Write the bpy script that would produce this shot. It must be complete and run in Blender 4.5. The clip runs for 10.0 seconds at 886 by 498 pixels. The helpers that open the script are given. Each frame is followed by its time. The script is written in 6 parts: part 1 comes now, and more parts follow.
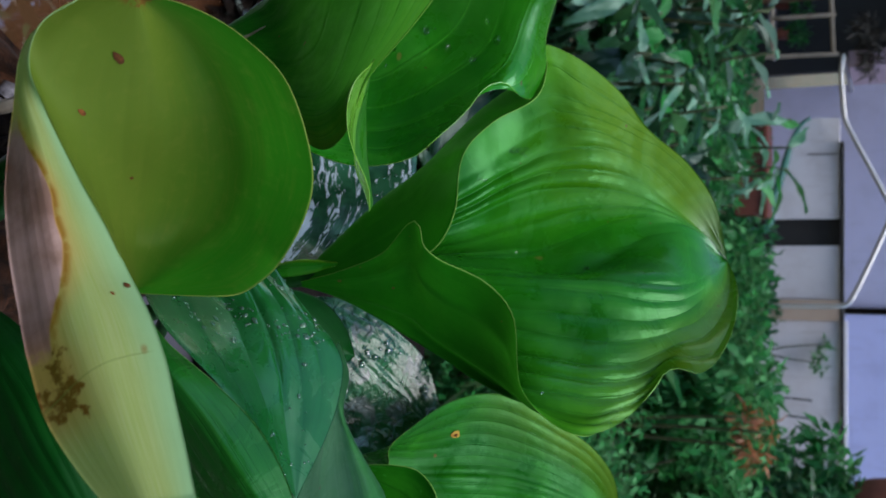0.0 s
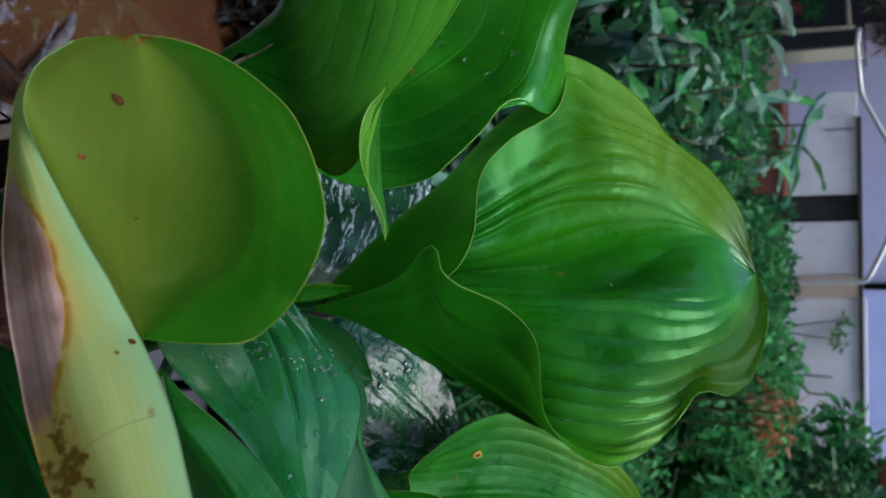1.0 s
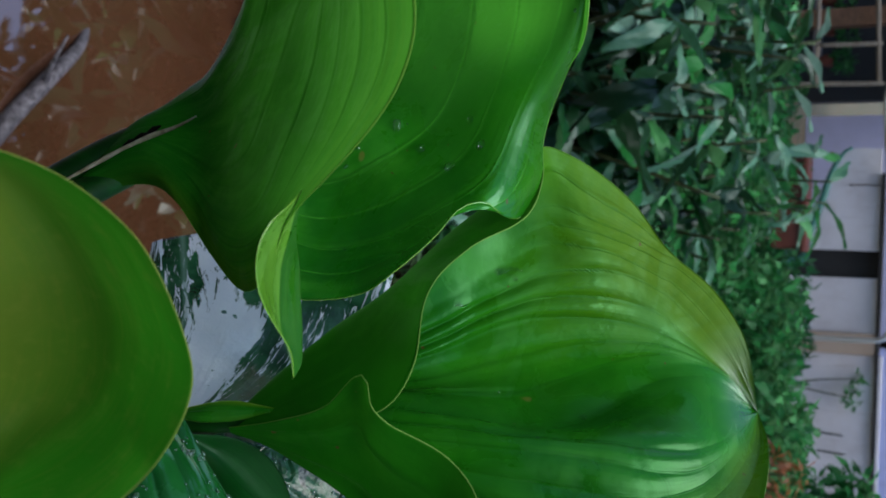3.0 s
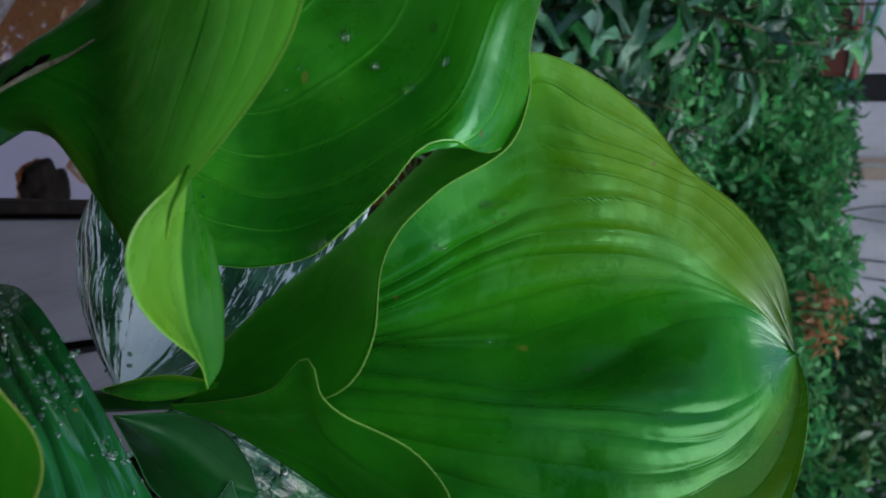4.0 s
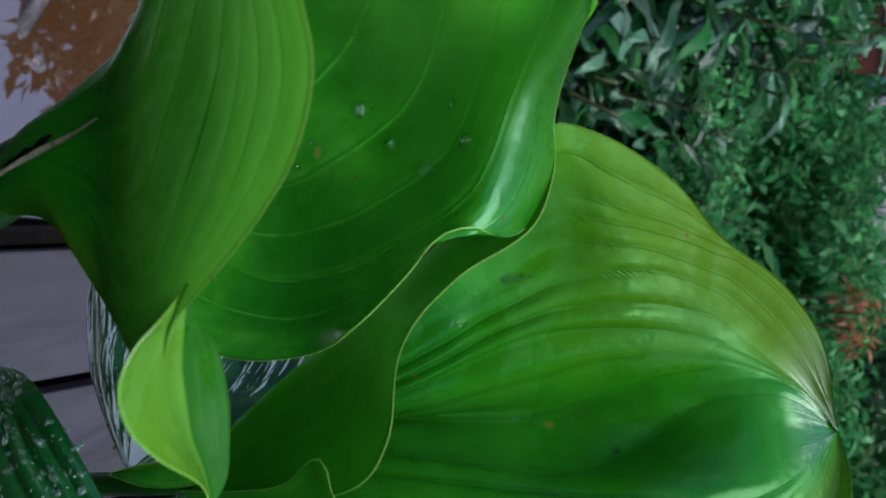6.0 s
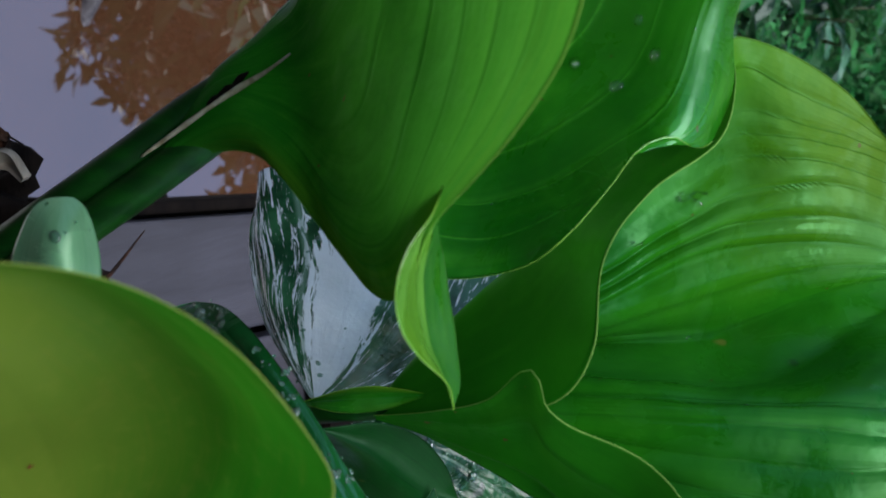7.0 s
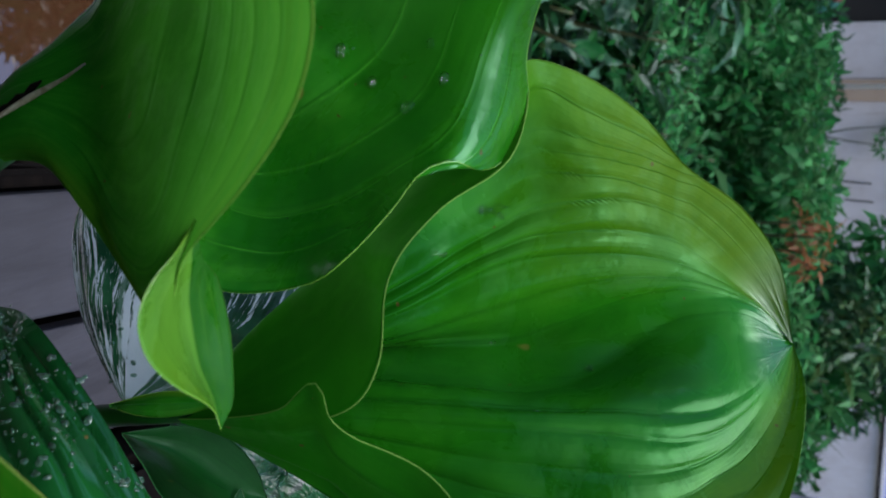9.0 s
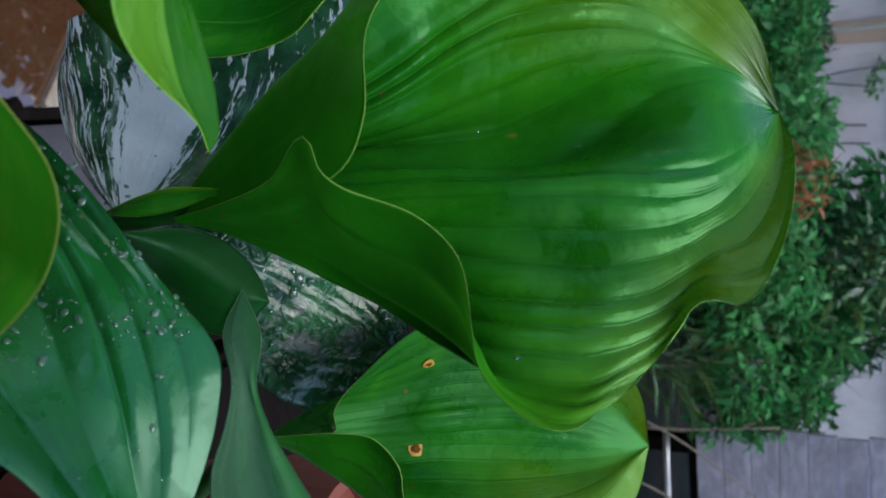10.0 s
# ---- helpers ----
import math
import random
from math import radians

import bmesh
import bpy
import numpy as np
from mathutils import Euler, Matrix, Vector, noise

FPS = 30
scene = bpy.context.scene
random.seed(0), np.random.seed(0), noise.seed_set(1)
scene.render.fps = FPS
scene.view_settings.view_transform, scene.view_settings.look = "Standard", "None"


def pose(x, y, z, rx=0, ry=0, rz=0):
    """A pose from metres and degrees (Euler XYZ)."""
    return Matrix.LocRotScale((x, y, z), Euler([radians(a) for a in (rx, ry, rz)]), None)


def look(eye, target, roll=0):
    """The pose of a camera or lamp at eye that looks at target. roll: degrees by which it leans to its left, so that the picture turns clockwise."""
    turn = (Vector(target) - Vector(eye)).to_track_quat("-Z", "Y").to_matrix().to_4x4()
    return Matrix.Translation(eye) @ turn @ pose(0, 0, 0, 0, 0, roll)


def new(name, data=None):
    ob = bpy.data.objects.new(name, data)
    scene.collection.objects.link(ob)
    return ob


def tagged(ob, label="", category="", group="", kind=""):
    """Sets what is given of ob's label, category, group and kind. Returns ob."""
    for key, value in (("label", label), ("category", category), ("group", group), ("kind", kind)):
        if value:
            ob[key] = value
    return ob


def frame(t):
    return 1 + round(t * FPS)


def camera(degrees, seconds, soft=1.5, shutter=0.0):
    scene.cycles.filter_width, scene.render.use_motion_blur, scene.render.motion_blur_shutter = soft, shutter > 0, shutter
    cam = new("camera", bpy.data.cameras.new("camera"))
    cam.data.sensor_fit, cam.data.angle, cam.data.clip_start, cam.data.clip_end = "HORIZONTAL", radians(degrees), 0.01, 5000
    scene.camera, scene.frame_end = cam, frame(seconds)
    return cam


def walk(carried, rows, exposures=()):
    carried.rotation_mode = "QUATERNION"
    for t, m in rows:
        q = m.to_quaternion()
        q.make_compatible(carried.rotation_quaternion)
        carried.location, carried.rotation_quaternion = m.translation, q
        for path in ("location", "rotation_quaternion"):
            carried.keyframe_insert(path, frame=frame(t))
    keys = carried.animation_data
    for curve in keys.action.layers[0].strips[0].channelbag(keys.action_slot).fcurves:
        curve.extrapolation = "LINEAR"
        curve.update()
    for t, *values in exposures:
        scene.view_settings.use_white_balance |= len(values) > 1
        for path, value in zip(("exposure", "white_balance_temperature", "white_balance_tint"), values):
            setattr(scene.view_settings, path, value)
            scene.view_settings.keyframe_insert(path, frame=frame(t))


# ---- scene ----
cam = camera(48, 10.0, soft=1.7)
# the lens is focused on the near leaves; the garden behind them is soft
cam.data.dof.use_dof = True
cam.data.dof.focus_distance = 0.41
cam.data.dof.aperture_fstop = 25.0
ROWS = [
    (0, -0.0000, -0.0000, 1.9000, -0.01, -66.00, 90.00),
    (0.5, -0.0131, 0.0048, 1.9022, 2.36, -66.38, 87.18),
    (1, -0.0180, 0.0139, 1.8924, 1.36, -65.11, 87.36),
    (1.5, -0.0618, 0.0463, 1.8784, -0.74, -63.56, 90.59),
    (2, -0.0830, 0.0693, 1.8762, -0.44, -64.10, 91.58),
    (2.2, -0.0737, 0.0715, 1.8836, -1.35, -64.59, 95.39),
    (3.3, -0.0531, 0.1084, 1.8887, -4.49, -64.29, 93.99),
    (3.5, -0.0738, 0.1231, 1.8926, -3.18, -64.78, 91.54),
    (4, -0.0860, 0.1647, 1.8762, -8.92, -61.96, 90.27),
    (4.5, -0.0970, 0.1802, 1.8878, -6.25, -60.31, 86.92),
    (5, -0.1071, 0.1825, 1.8941, -8.41, -58.40, 87.79),
    (6.3, -0.1095, 0.1834, 1.8648, -8.49, -60.68, 89.91),
    (6.5, -0.1093, 0.1762, 1.8666, -7.97, -57.55, 88.49),
    (7, -0.0961, 0.1530, 1.8367, -5.04, -58.00, 83.82),
    (7.5, -0.1057, 0.1460, 1.8221, -7.80, -57.99, 84.12),
    (8, -0.1272, 0.1603, 1.8507, -10.34, -60.03, 88.97),
    (8.5, -0.1297, 0.1695, 1.8641, -10.70, -62.66, 89.92),
    (9, -0.1118, 0.1661, 1.8698, -10.21, -63.08, 87.24),
    (9.5, -0.0743, 0.1580, 1.8741, -8.49, -63.56, 82.49),
    (10, -0.0445, 0.1507, 1.8785, -1.78, -63.42, 76.68),
]
walk(cam, [(t, pose(*row)) for t, *row in ROWS], exposures=[(0.0, 1.12, 6500, 10), (1.0, 1.13, 6500, 10), (2.0, 0.95, 6500, 10), (4.0, 0.98, 6500, 10), (6.5, 1.22, 6500, 10), (7.5, 1.22, 6500, 10), (8.2, 1.08, 6500, 10), (10.0, 1.05, 6500, 10)])

# ---- light: overcast daylight after rain ----
world = bpy.data.worlds.new("sky")
scene.world = world
world.use_nodes = True
wn = world.node_tree.nodes
sky = wn.new("ShaderNodeTexSky")
sky.sky_type = "NISHITA"
sky.sun_disc = False
sky.sun_elevation = radians(84)
sky.sun_rotation = radians(140)
sky.air_density, sky.dust_density, sky.ozone_density = 1.0, 0.7, 2.0
wn["Background"].inputs[1].default_value = 0.115
world.node_tree.links.new(sky.outputs[0], wn["Background"].inputs[0])

sun = bpy.data.lights.new("sun", "SUN")
sun.energy, sun.angle, sun.color = 2.05, radians(58), (1.0, 0.98, 0.95)
sun_ob = new("sun", sun)
sun_ob.matrix_world = look((0.5, -0.6, 8.0), (0, 0, 0))


# ---- material helpers ----
class Mat:
    def __init__(self, name):
        self.mat = bpy.data.materials.new(name)
        self.mat.use_nodes = True
        self.tree = self.mat.node_tree
        self.tree.nodes.clear()
        self.out = self.node("ShaderNodeOutputMaterial")

    def node(self, kind):
        return self.tree.nodes.new(kind)

    def link(self, a, b):
        self.tree.links.new(a, b)

    def put(self, socket, value):
        if isinstance(value, bpy.types.NodeSocket):
            self.link(value, socket)
        elif isinstance(value, (tuple, list)) and len(value) == 3 and socket.type == "RGBA":
            socket.default_value = (*value, 1)
        else:
            socket.default_value = value

    def math(self, op, a, b=0.0, c=0.0, clamp=False):
        n = self.node("ShaderNodeMath")
        n.operation, n.use_clamp = op, clamp
        for s, v in zip(n.inputs, (a, b, c)):
            self.put(s, v)
        return n.outputs[0]

    def mix(self, fac, a, b):
        n = self.node("ShaderNodeMix")
        n.data_type = "RGBA"
        self.put(n.inputs[0], fac)
        self.put(n.inputs[6], a)
        self.put(n.inputs[7], b)
        return n.outputs[2]

    def step(self, value, low, high, a=0.0, b=1.0):
        n = self.node("ShaderNodeMapRange")
        n.interpolation_type = "SMOOTHSTEP"
        for s, v in zip(n.inputs, (value, low, high, a, b)):
            self.put(s, v)
        return n.outputs[0]

    def attr(self, name):
        n = self.node("ShaderNodeAttribute")
        n.attribute_name = name
        return n.outputs["Fac"]

    def place(self, scale=(1, 1, 1), turn=(0, 0, 0), coords="Object"):
        tc = self.node("ShaderNodeTexCoord")
        m = self.node("ShaderNodeMapping")
        self.link(tc.outputs[coords], m.inputs[0])
        m.inputs["Scale"].default_value = scale
        m.inputs["Rotation"].default_value = turn
        return m.outputs[0]

    def noise(self, scale, detail=4.0, rough=0.55, vector=None, distortion=0.0):
        n = self.node("ShaderNodeTexNoise")
        n.inputs["Scale"].default_value = scale
        n.inputs["Detail"].default_value = detail
        n.inputs["Roughness"].default_value = rough
        n.inputs["Distortion"].default_value = distortion
        self.link(vector if vector is not None else self.place(), n.inputs["Vector"])
        return n.outputs["Fac"]

    def vec(self, x, y, z=0.0):
        n = self.node("ShaderNodeCombineXYZ")
        for s, v in zip(n.inputs, (x, y, z)):
            self.put(s, v)
        return n.outputs[0]

    def bump(self, height, strength=0.3, distance=0.001):
        n = self.node("ShaderNodeBump")
        n.inputs["Strength"].default_value = strength
        n.inputs["Distance"].default_value = distance
        self.link(height, n.inputs["Height"])
        return n.outputs[0]

    def shader(self, color, rough=0.5, normal=None, metallic=0.0, specular=0.5, coat=0.0, coat_rough=0.1, translucent=0.0, tint=None, coat_ior=1.5, sheen=(1.0, 1.0, 1.0)):
        p = self.node("ShaderNodeBsdfPrincipled")
        self.put(p.inputs["Base Color"], color)
        self.put(p.inputs["Roughness"], rough)
        self.put(p.inputs["Metallic"], metallic)
        self.put(p.inputs["Specular IOR Level"], specular)
        self.put(p.inputs["Specular Tint"], sheen)
        self.put(p.inputs["Coat Weight"], coat)
        self.put(p.inputs["Coat Roughness"], coat_rough)
        self.put(p.inputs["Coat IOR"], coat_ior)
        if normal is not None:
            self.link(normal, p.inputs["Normal"])
        last = p.outputs[0]
        if isinstance(translucent, bpy.types.NodeSocket) or translucent > 0:
            tr = self.node("ShaderNodeBsdfTranslucent")
            self.put(tr.inputs[0], tint if tint is not None else color)
            if normal is not None:
                self.link(normal, tr.inputs["Normal"])
            mx = self.node("ShaderNodeMixShader")
            self.put(mx.inputs[0], translucent)
            self.link(last, mx.inputs[1])
            self.link(tr.outputs[0], mx.inputs[2])
            last = mx.outputs[0]
        self.link(last, self.out.inputs[0])
        return self.mat


def leaf_green(name, base, dark, pale, edge, veins, rough=0.34, translucent=0.25, olive=None, vein_depth=0.3, coat=0.0, specular=0.3, glow=0.5, under=None, sheen=(0.4, 1.0, 0.5), lobes=False, half=None, fold=0.0):
    """A living leaf: arched parallel veins between base and tip, mottled green, thin pale margin; under: gloss of the half whose dull underside shows."""
    m = Mat(name)
    across, along = m.attr("across"), m.attr("along")
    side = m.math("ABSOLUTE", across)
    broad = m.noise(14.0, 3.0)
    cloud = m.noise(38.0, 4.0, 0.6)
    fine = m.noise(190.0, 5.0, 0.6)
    streak = m.noise(4.0, 5.0, 0.6, m.vec(m.math("MULTIPLY", across, 5.0), m.math("MULTIPLY", along, 1.3)), 0.5)
    col = m.mix(m.step(broad, 0.3, 0.68), dark, base)
    col = m.mix(m.math("MULTIPLY", m.step(cloud, 0.45, 0.75), 0.3), col, pale)
    col = m.mix(m.math("MULTIPLY", m.step(streak, 0.45, 0.75), 0.2), col, pale)
    if olive is not None:
        tinge = m.math("ADD", side, m.math("MULTIPLY", m.math("SUBTRACT", broad, 0.5), 0.9))
        col = m.mix(m.math("MULTIPLY", m.math("MULTIPLY", m.step(tinge, 0.25, 0.95), m.step(along, 0.35, 0.75)), 0.92), col, olive)
    # one side of the fold painted apart, for how light falls on it
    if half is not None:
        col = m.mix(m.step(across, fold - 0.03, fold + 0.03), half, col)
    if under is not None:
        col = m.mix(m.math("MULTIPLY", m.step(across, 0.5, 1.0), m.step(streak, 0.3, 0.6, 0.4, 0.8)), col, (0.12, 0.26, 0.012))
        # shade at the stalk end put into the colour as a darker green
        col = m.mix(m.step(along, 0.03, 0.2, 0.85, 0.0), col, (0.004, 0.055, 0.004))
    drift = m.math("ADD", m.attr("rib"), m.math("MULTIPLY", m.math("SUBTRACT", streak, 0.5), 0.03 * veins))
    wave = m.math("ABSOLUTE", m.math("SINE", m.math("MULTIPLY", drift, math.pi)))
    calm = m.math("MULTIPLY", m.math("MULTIPLY", m.attr("relief"), m.step(along, 0.66, 0.94, 1.0, 0.08)), m.step(cloud, 0.3, 0.6, 0.45, 1.0))
    # furrows also darkened in the colour, as shade between the raised pillows
    line = m.math("MULTIPLY", m.step(wave, 0.0, 0.4, 1.0, 0.0), calm)
    col = m.mix(m.math("MULTIPLY", line, 0.35), col, dark)
    if under is not None:
        ridge = m.math("MULTIPLY", m.math("MULTIPLY", m.step(wave, 0.0, 0.1, 1.0, 0.0), m.step(across, -0.1, 0.0, 1.0, 0.0)), m.step(fine, 0.4, 0.55, 0.2, 0.6))
        col = m.mix(ridge, col, pale)
    thin = m.math("ABSOLUTE", m.math("SINE", m.math("MULTIPLY", drift, 5 * math.pi)))
    col = m.mix(m.math("MULTIPLY", m.math("MULTIPLY", m.step(thin, 0.0, 0.4, 1.0, 0.0), calm), 0.12), col, dark)
    col = m.mix(m.math("MULTIPLY", m.step(fine, 0.35, 0.75), 0.22), col, dark)
    speck = m.noise(60.0, 1.0)
    col = m.mix(m.math("MULTIPLY", m.step(speck, 0.79, 0.82), 0.7), col, (0.22, 0.2, 0.04))
    col = m.mix(m.step(m.noise(300.0, 0.0), 0.87, 0.89), col, (0.10, 0.07, 0.02))
    col = m.mix(m.step(side, 0.997, 0.9998), col, edge)
    crease = m.math("MULTIPLY", m.step(wave, 0.0, 0.22), 0.55)
    height = m.math("MULTIPLY", m.math("MULTIPLY", m.math("ADD", wave, crease), vein_depth), calm)
    height = m.math("ADD", height, m.math("MULTIPLY", fine, 0.14))
    height = m.math("ADD", height, m.math("MULTIPLY", cloud, 0.7))
    height = m.math("ADD", height, m.math("MULTIPLY", m.math("MULTIPLY", thin, calm), 0.08 if vein_depth > 0.15 else 0.0))
    wet = m.noise(26.0, 5.0, 0.65, None, 0.8)
    shine = m.step(wet, 0.45, 0.56, rough + 0.1, rough - 0.17)
    height = m.math("ADD", height, m.math("MULTIPLY", m.noise(95.0, 3.0, 0.5), 0.22))
    if lobes:
        dull = m.math("MULTIPLY", m.step(side, 0.62, 0.78), m.step(along, 0.5, 0.62, 1.0, 0.0))
        specular = m.math("MULTIPLY", specular, m.math("SUBTRACT", 1.0, m.math("MULTIPLY", dull, 0.9)))
        shine = m.math("ADD", shine, m.math("MULTIPLY", dull, 0.35))
        strip = m.math("MULTIPLY", m.step(across, 0.5, 0.8), m.step(along, 0.5, 0.65))
        specular = m.math("MULTIPLY", specular, m.math("SUBTRACT", 1.0, m.math("MULTIPLY", strip, 0.65)))
        shine = m.math("ADD", shine, m.math("MULTIPLY", strip, 0.15))
        translucent = m.step(along, 0.3, 0.6, 0.27, translucent)
        tip = m.math("MULTIPLY", m.step(along, 0.86, 0.95), m.step(across, -0.5, -0.1))
        specular = m.math("ADD", specular, m.math("MULTIPLY", tip, 1.2))
        shine = m.math("SUBTRACT", shine, m.math("MULTIPLY", tip, 0.08))
        sheen = m.mix(tip, sheen, (0.85, 1.0, 0.95))
        pleat = m.math("ABSOLUTE", m.math("SINE", m.math("ADD", m.math("MULTIPLY", across, 26.0), m.math("MULTIPLY", streak, 5.0))))
        height = m.math("ADD", height, m.math("MULTIPLY", m.math("MULTIPLY", pleat, m.step(along, 0.88, 0.96)), 0.7))
    gloss = specular if under is None else m.step(across, 0.0, 0.15, specular, under)
    if under is not None:
        shine = m.math("ADD", shine, m.step(across, 0.0, 0.15, 0.0, 0.35))
        translucent = m.math("MULTIPLY", m.math("ADD", m.step(across, -0.2, 0.2, translucent + 0.13, translucent - 0.3), m.step(across, 0.4, 0.95, 0.0, 0.12)), m.math("SUBTRACT", m.step(m.math("ADD", along, m.step(across, -0.1, 0.2, 0.0, 0.1)), 0.32, 0.6, 0.05, 1.1), m.step(along, 0.54, 0.7, 0.0, 0.65)))
    return m.shader(col, shine, m.bump(height, 0.42, 0.001), specular=gloss, coat=coat, coat_rough=0.2, translucent=translucent, tint=m.mix(glow, col, pale), sheen=sheen)


GREEN = leaf_green("leaf_green", (0.016, 0.195, 0.006), (0.005, 0.09, 0.0035), (0.04, 0.27, 0.012), (0.2, 0.39, 0.08), 8, olive=(0.088, 0.172, 0.005), rough=0.4, specular=0.62, translucent=0.2, vein_depth=0.6, lobes=True, sheen=(0.35, 1.0, 0.45))
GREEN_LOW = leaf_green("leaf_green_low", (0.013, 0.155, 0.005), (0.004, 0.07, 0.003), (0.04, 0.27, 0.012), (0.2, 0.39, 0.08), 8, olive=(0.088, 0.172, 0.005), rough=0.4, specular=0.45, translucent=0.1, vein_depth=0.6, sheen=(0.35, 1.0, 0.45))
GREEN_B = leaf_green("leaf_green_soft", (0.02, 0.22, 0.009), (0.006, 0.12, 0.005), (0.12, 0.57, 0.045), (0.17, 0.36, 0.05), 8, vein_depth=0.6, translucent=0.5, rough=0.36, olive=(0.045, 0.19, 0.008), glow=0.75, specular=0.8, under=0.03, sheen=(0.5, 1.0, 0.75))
# half: the side of the curl turned from the light, painted darker
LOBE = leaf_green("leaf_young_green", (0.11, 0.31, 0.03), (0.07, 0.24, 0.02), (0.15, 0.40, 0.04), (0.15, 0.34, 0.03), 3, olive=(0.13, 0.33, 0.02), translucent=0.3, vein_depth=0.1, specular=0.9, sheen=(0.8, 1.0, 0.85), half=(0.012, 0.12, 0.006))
DARK = leaf_green("leaf_dark_wet", (0.006, 0.085, 0.016), (0.0025, 0.042, 0.009), (0.015, 0.14, 0.034), (0.03, 0.14, 0.05), 3, rough=0.3, translucent=0.1, specular=0.7, coat=0.3, sheen=(0.5, 1.0, 0.75), vein_depth=0.1)
# shade low among the plants is put into this darker base colour
SHADE = leaf_green("leaf_painted_shade", (0.004, 0.07, 0.008), (0.002, 0.032, 0.005), (0.012, 0.11, 0.016), (0.02, 0.1, 0.03), 3, rough=0.45, translucent=0.12, specular=0.15, sheen=(0.6, 1.0, 0.8), vein_depth=0.15)
DEEP = leaf_green("leaf_deep_green", (0.01, 0.12, 0.012), (0.004, 0.06, 0.007), (0.03, 0.2, 0.025), (0.15, 0.3, 0.1), 3, rough=0.28, translucent=0.2, coat=0.3, specular=0.7, vein_depth=0.3)
# pale mint side carries the fold's sheen as colour; half is the duller side
FOLDED = leaf_green("leaf_fold_painted_sheen", (0.06, 0.30, 0.07), (0.03, 0.2, 0.04), (0.2, 0.42, 0.28), (0.25, 0.4, 0.25), 3, rough=0.28, translucent=0.45, specular=0.3, sheen=(0.6, 1.0, 0.7), vein_depth=0.1, half=(0.018, 0.15, 0.018), fold=-0.5)
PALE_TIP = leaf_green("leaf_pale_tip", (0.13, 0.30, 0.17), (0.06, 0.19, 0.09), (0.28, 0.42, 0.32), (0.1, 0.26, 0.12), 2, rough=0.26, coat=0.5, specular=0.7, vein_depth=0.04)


def yellowing(name, band):
    """A leaf past its prime: olive to yellow-green, rust spots, a dead brown patch along the outer margin of the rolled band."""
    m = Mat(name)
    across, along = m.attr("across"), m.attr("along")
    broad = m.noise(14.0, 4.0)
    streak = m.noise(8.0, 5.0, 0.6, m.vec(m.math("MULTIPLY", across, 6.0), m.math("MULTIPLY", along, 0.8)))
    fine = m.noise(140.0, 5.0, 0.6)
    cells = m.noise(190.0, 4.0)
    if band:
        col = m.mix(m.step(streak, 0.35, 0.7), (0.36, 0.46, 0.14), (0.43, 0.52, 0.21))
        col = m.mix(m.step(across, 0.35, 1.0), col, (0.33, 0.58, 0.29))
        edge = m.math("ADD", across, m.math("MULTIPLY", m.math("SUBTRACT", broad, 0.5), 0.8))
        edge = m.math("ADD", edge, m.math("ADD", m.step(along, 0.5, 0.72, 0.0, 0.6), m.step(along, 0.24, 0.42, 0.7, 0.0)))
        frayed = m.math("ADD", along, m.math("MULTIPLY", m.math("SUBTRACT", cells, 0.5), 0.08))
        reach = m.math("MULTIPLY", m.step(frayed, 0.25, 0.30), m.step(frayed, 0.68, 0.71, 1.0, 0.0))
        dead = m.math("MULTIPLY", m.step(edge, -0.03, 0.03, 1.0, 0.0), reach)
        rim = m.math("MULTIPLY", m.math("MULTIPLY", m.step(edge, -0.05, 0.03), m.step(edge, 0.05, 0.2, 1.0, 0.0)), reach)
        halo = m.math("MULTIPLY", m.step(edge, 0.0, 0.5, 1.0, 0.0), m.math("MULTIPLY", m.step(along, 0.12, 0.32), m.step(along, 0.74, 0.86, 1.0, 0.0)))
        col = m.mix(m.math("MULTIPLY", halo, 0.75), col, (0.56, 0.36, 0.10))
        col = m.mix(dead, col, m.mix(m.step(m.noise(45.0, 5.0, 0.6), 0.35, 0.65), (0.22, 0.125, 0.105), (0.42, 0.28, 0.26)))
        col = m.mix(m.math("MULTIPLY", rim, m.step(cells, 0.3, 0.55)), col, (0.36, 0.17, 0.03))
        rust = m.math("MULTIPLY", m.math("MULTIPLY", m.step(along, 0.63, 0.74), m.step(along, 0.8, 0.9, 1.0, 0.0)), m.step(across, -0.7, 0.3, 1.0, 0.0))
        col = m.mix(m.math("MULTIPLY", rust, 0.55), col, (0.42, 0.2, 0.05))
        col = m.mix(m.step(m.math("ADD", m.math("MULTIPLY", rust, 0.35), m.math("MULTIPLY", m.noise(110.0, 5.0, 0.65), 0.8)), 0.69, 0.76), col, (0.15, 0.03, 0.01))
        crack = m.math("ABSOLUTE", m.math("SUBTRACT", m.math("ADD", along, m.math("MULTIPLY", across, 0.035)), 0.755))
        col = m.mix(m.math("MULTIPLY", m.step(crack, 0.0, 0.003, 1.0, 0.0), m.step(across, 0.7, 0.9, 0.5, 0.0)), col, (0.16, 0.2, 0.05))
    else:
        faded = m.step(m.math("ADD", m.math("ADD", across, m.math("MULTIPLY", along, 0.5)), m.math("MULTIPLY", m.math("SUBTRACT", broad, 0.5), 0.7)), -0.6, 0.3)
        col = m.mix(faded, (0.022, 0.19, 0.008), (0.128, 0.208, 0.024))
        col = m.mix(m.math("MULTIPLY", m.step(streak, 0.45, 0.7), 0.22), col, (0.16, 0.21, 0.025))
        col = m.mix(m.math("MULTIPLY", m.step(cells, 0.5, 0.75), 0.12), col, (0.3, 0.34, 0.06))
        col = m.mix(m.step(m.math("ABSOLUTE", across), 0.985, 0.997), col, (0.30, 0.38, 0.08))
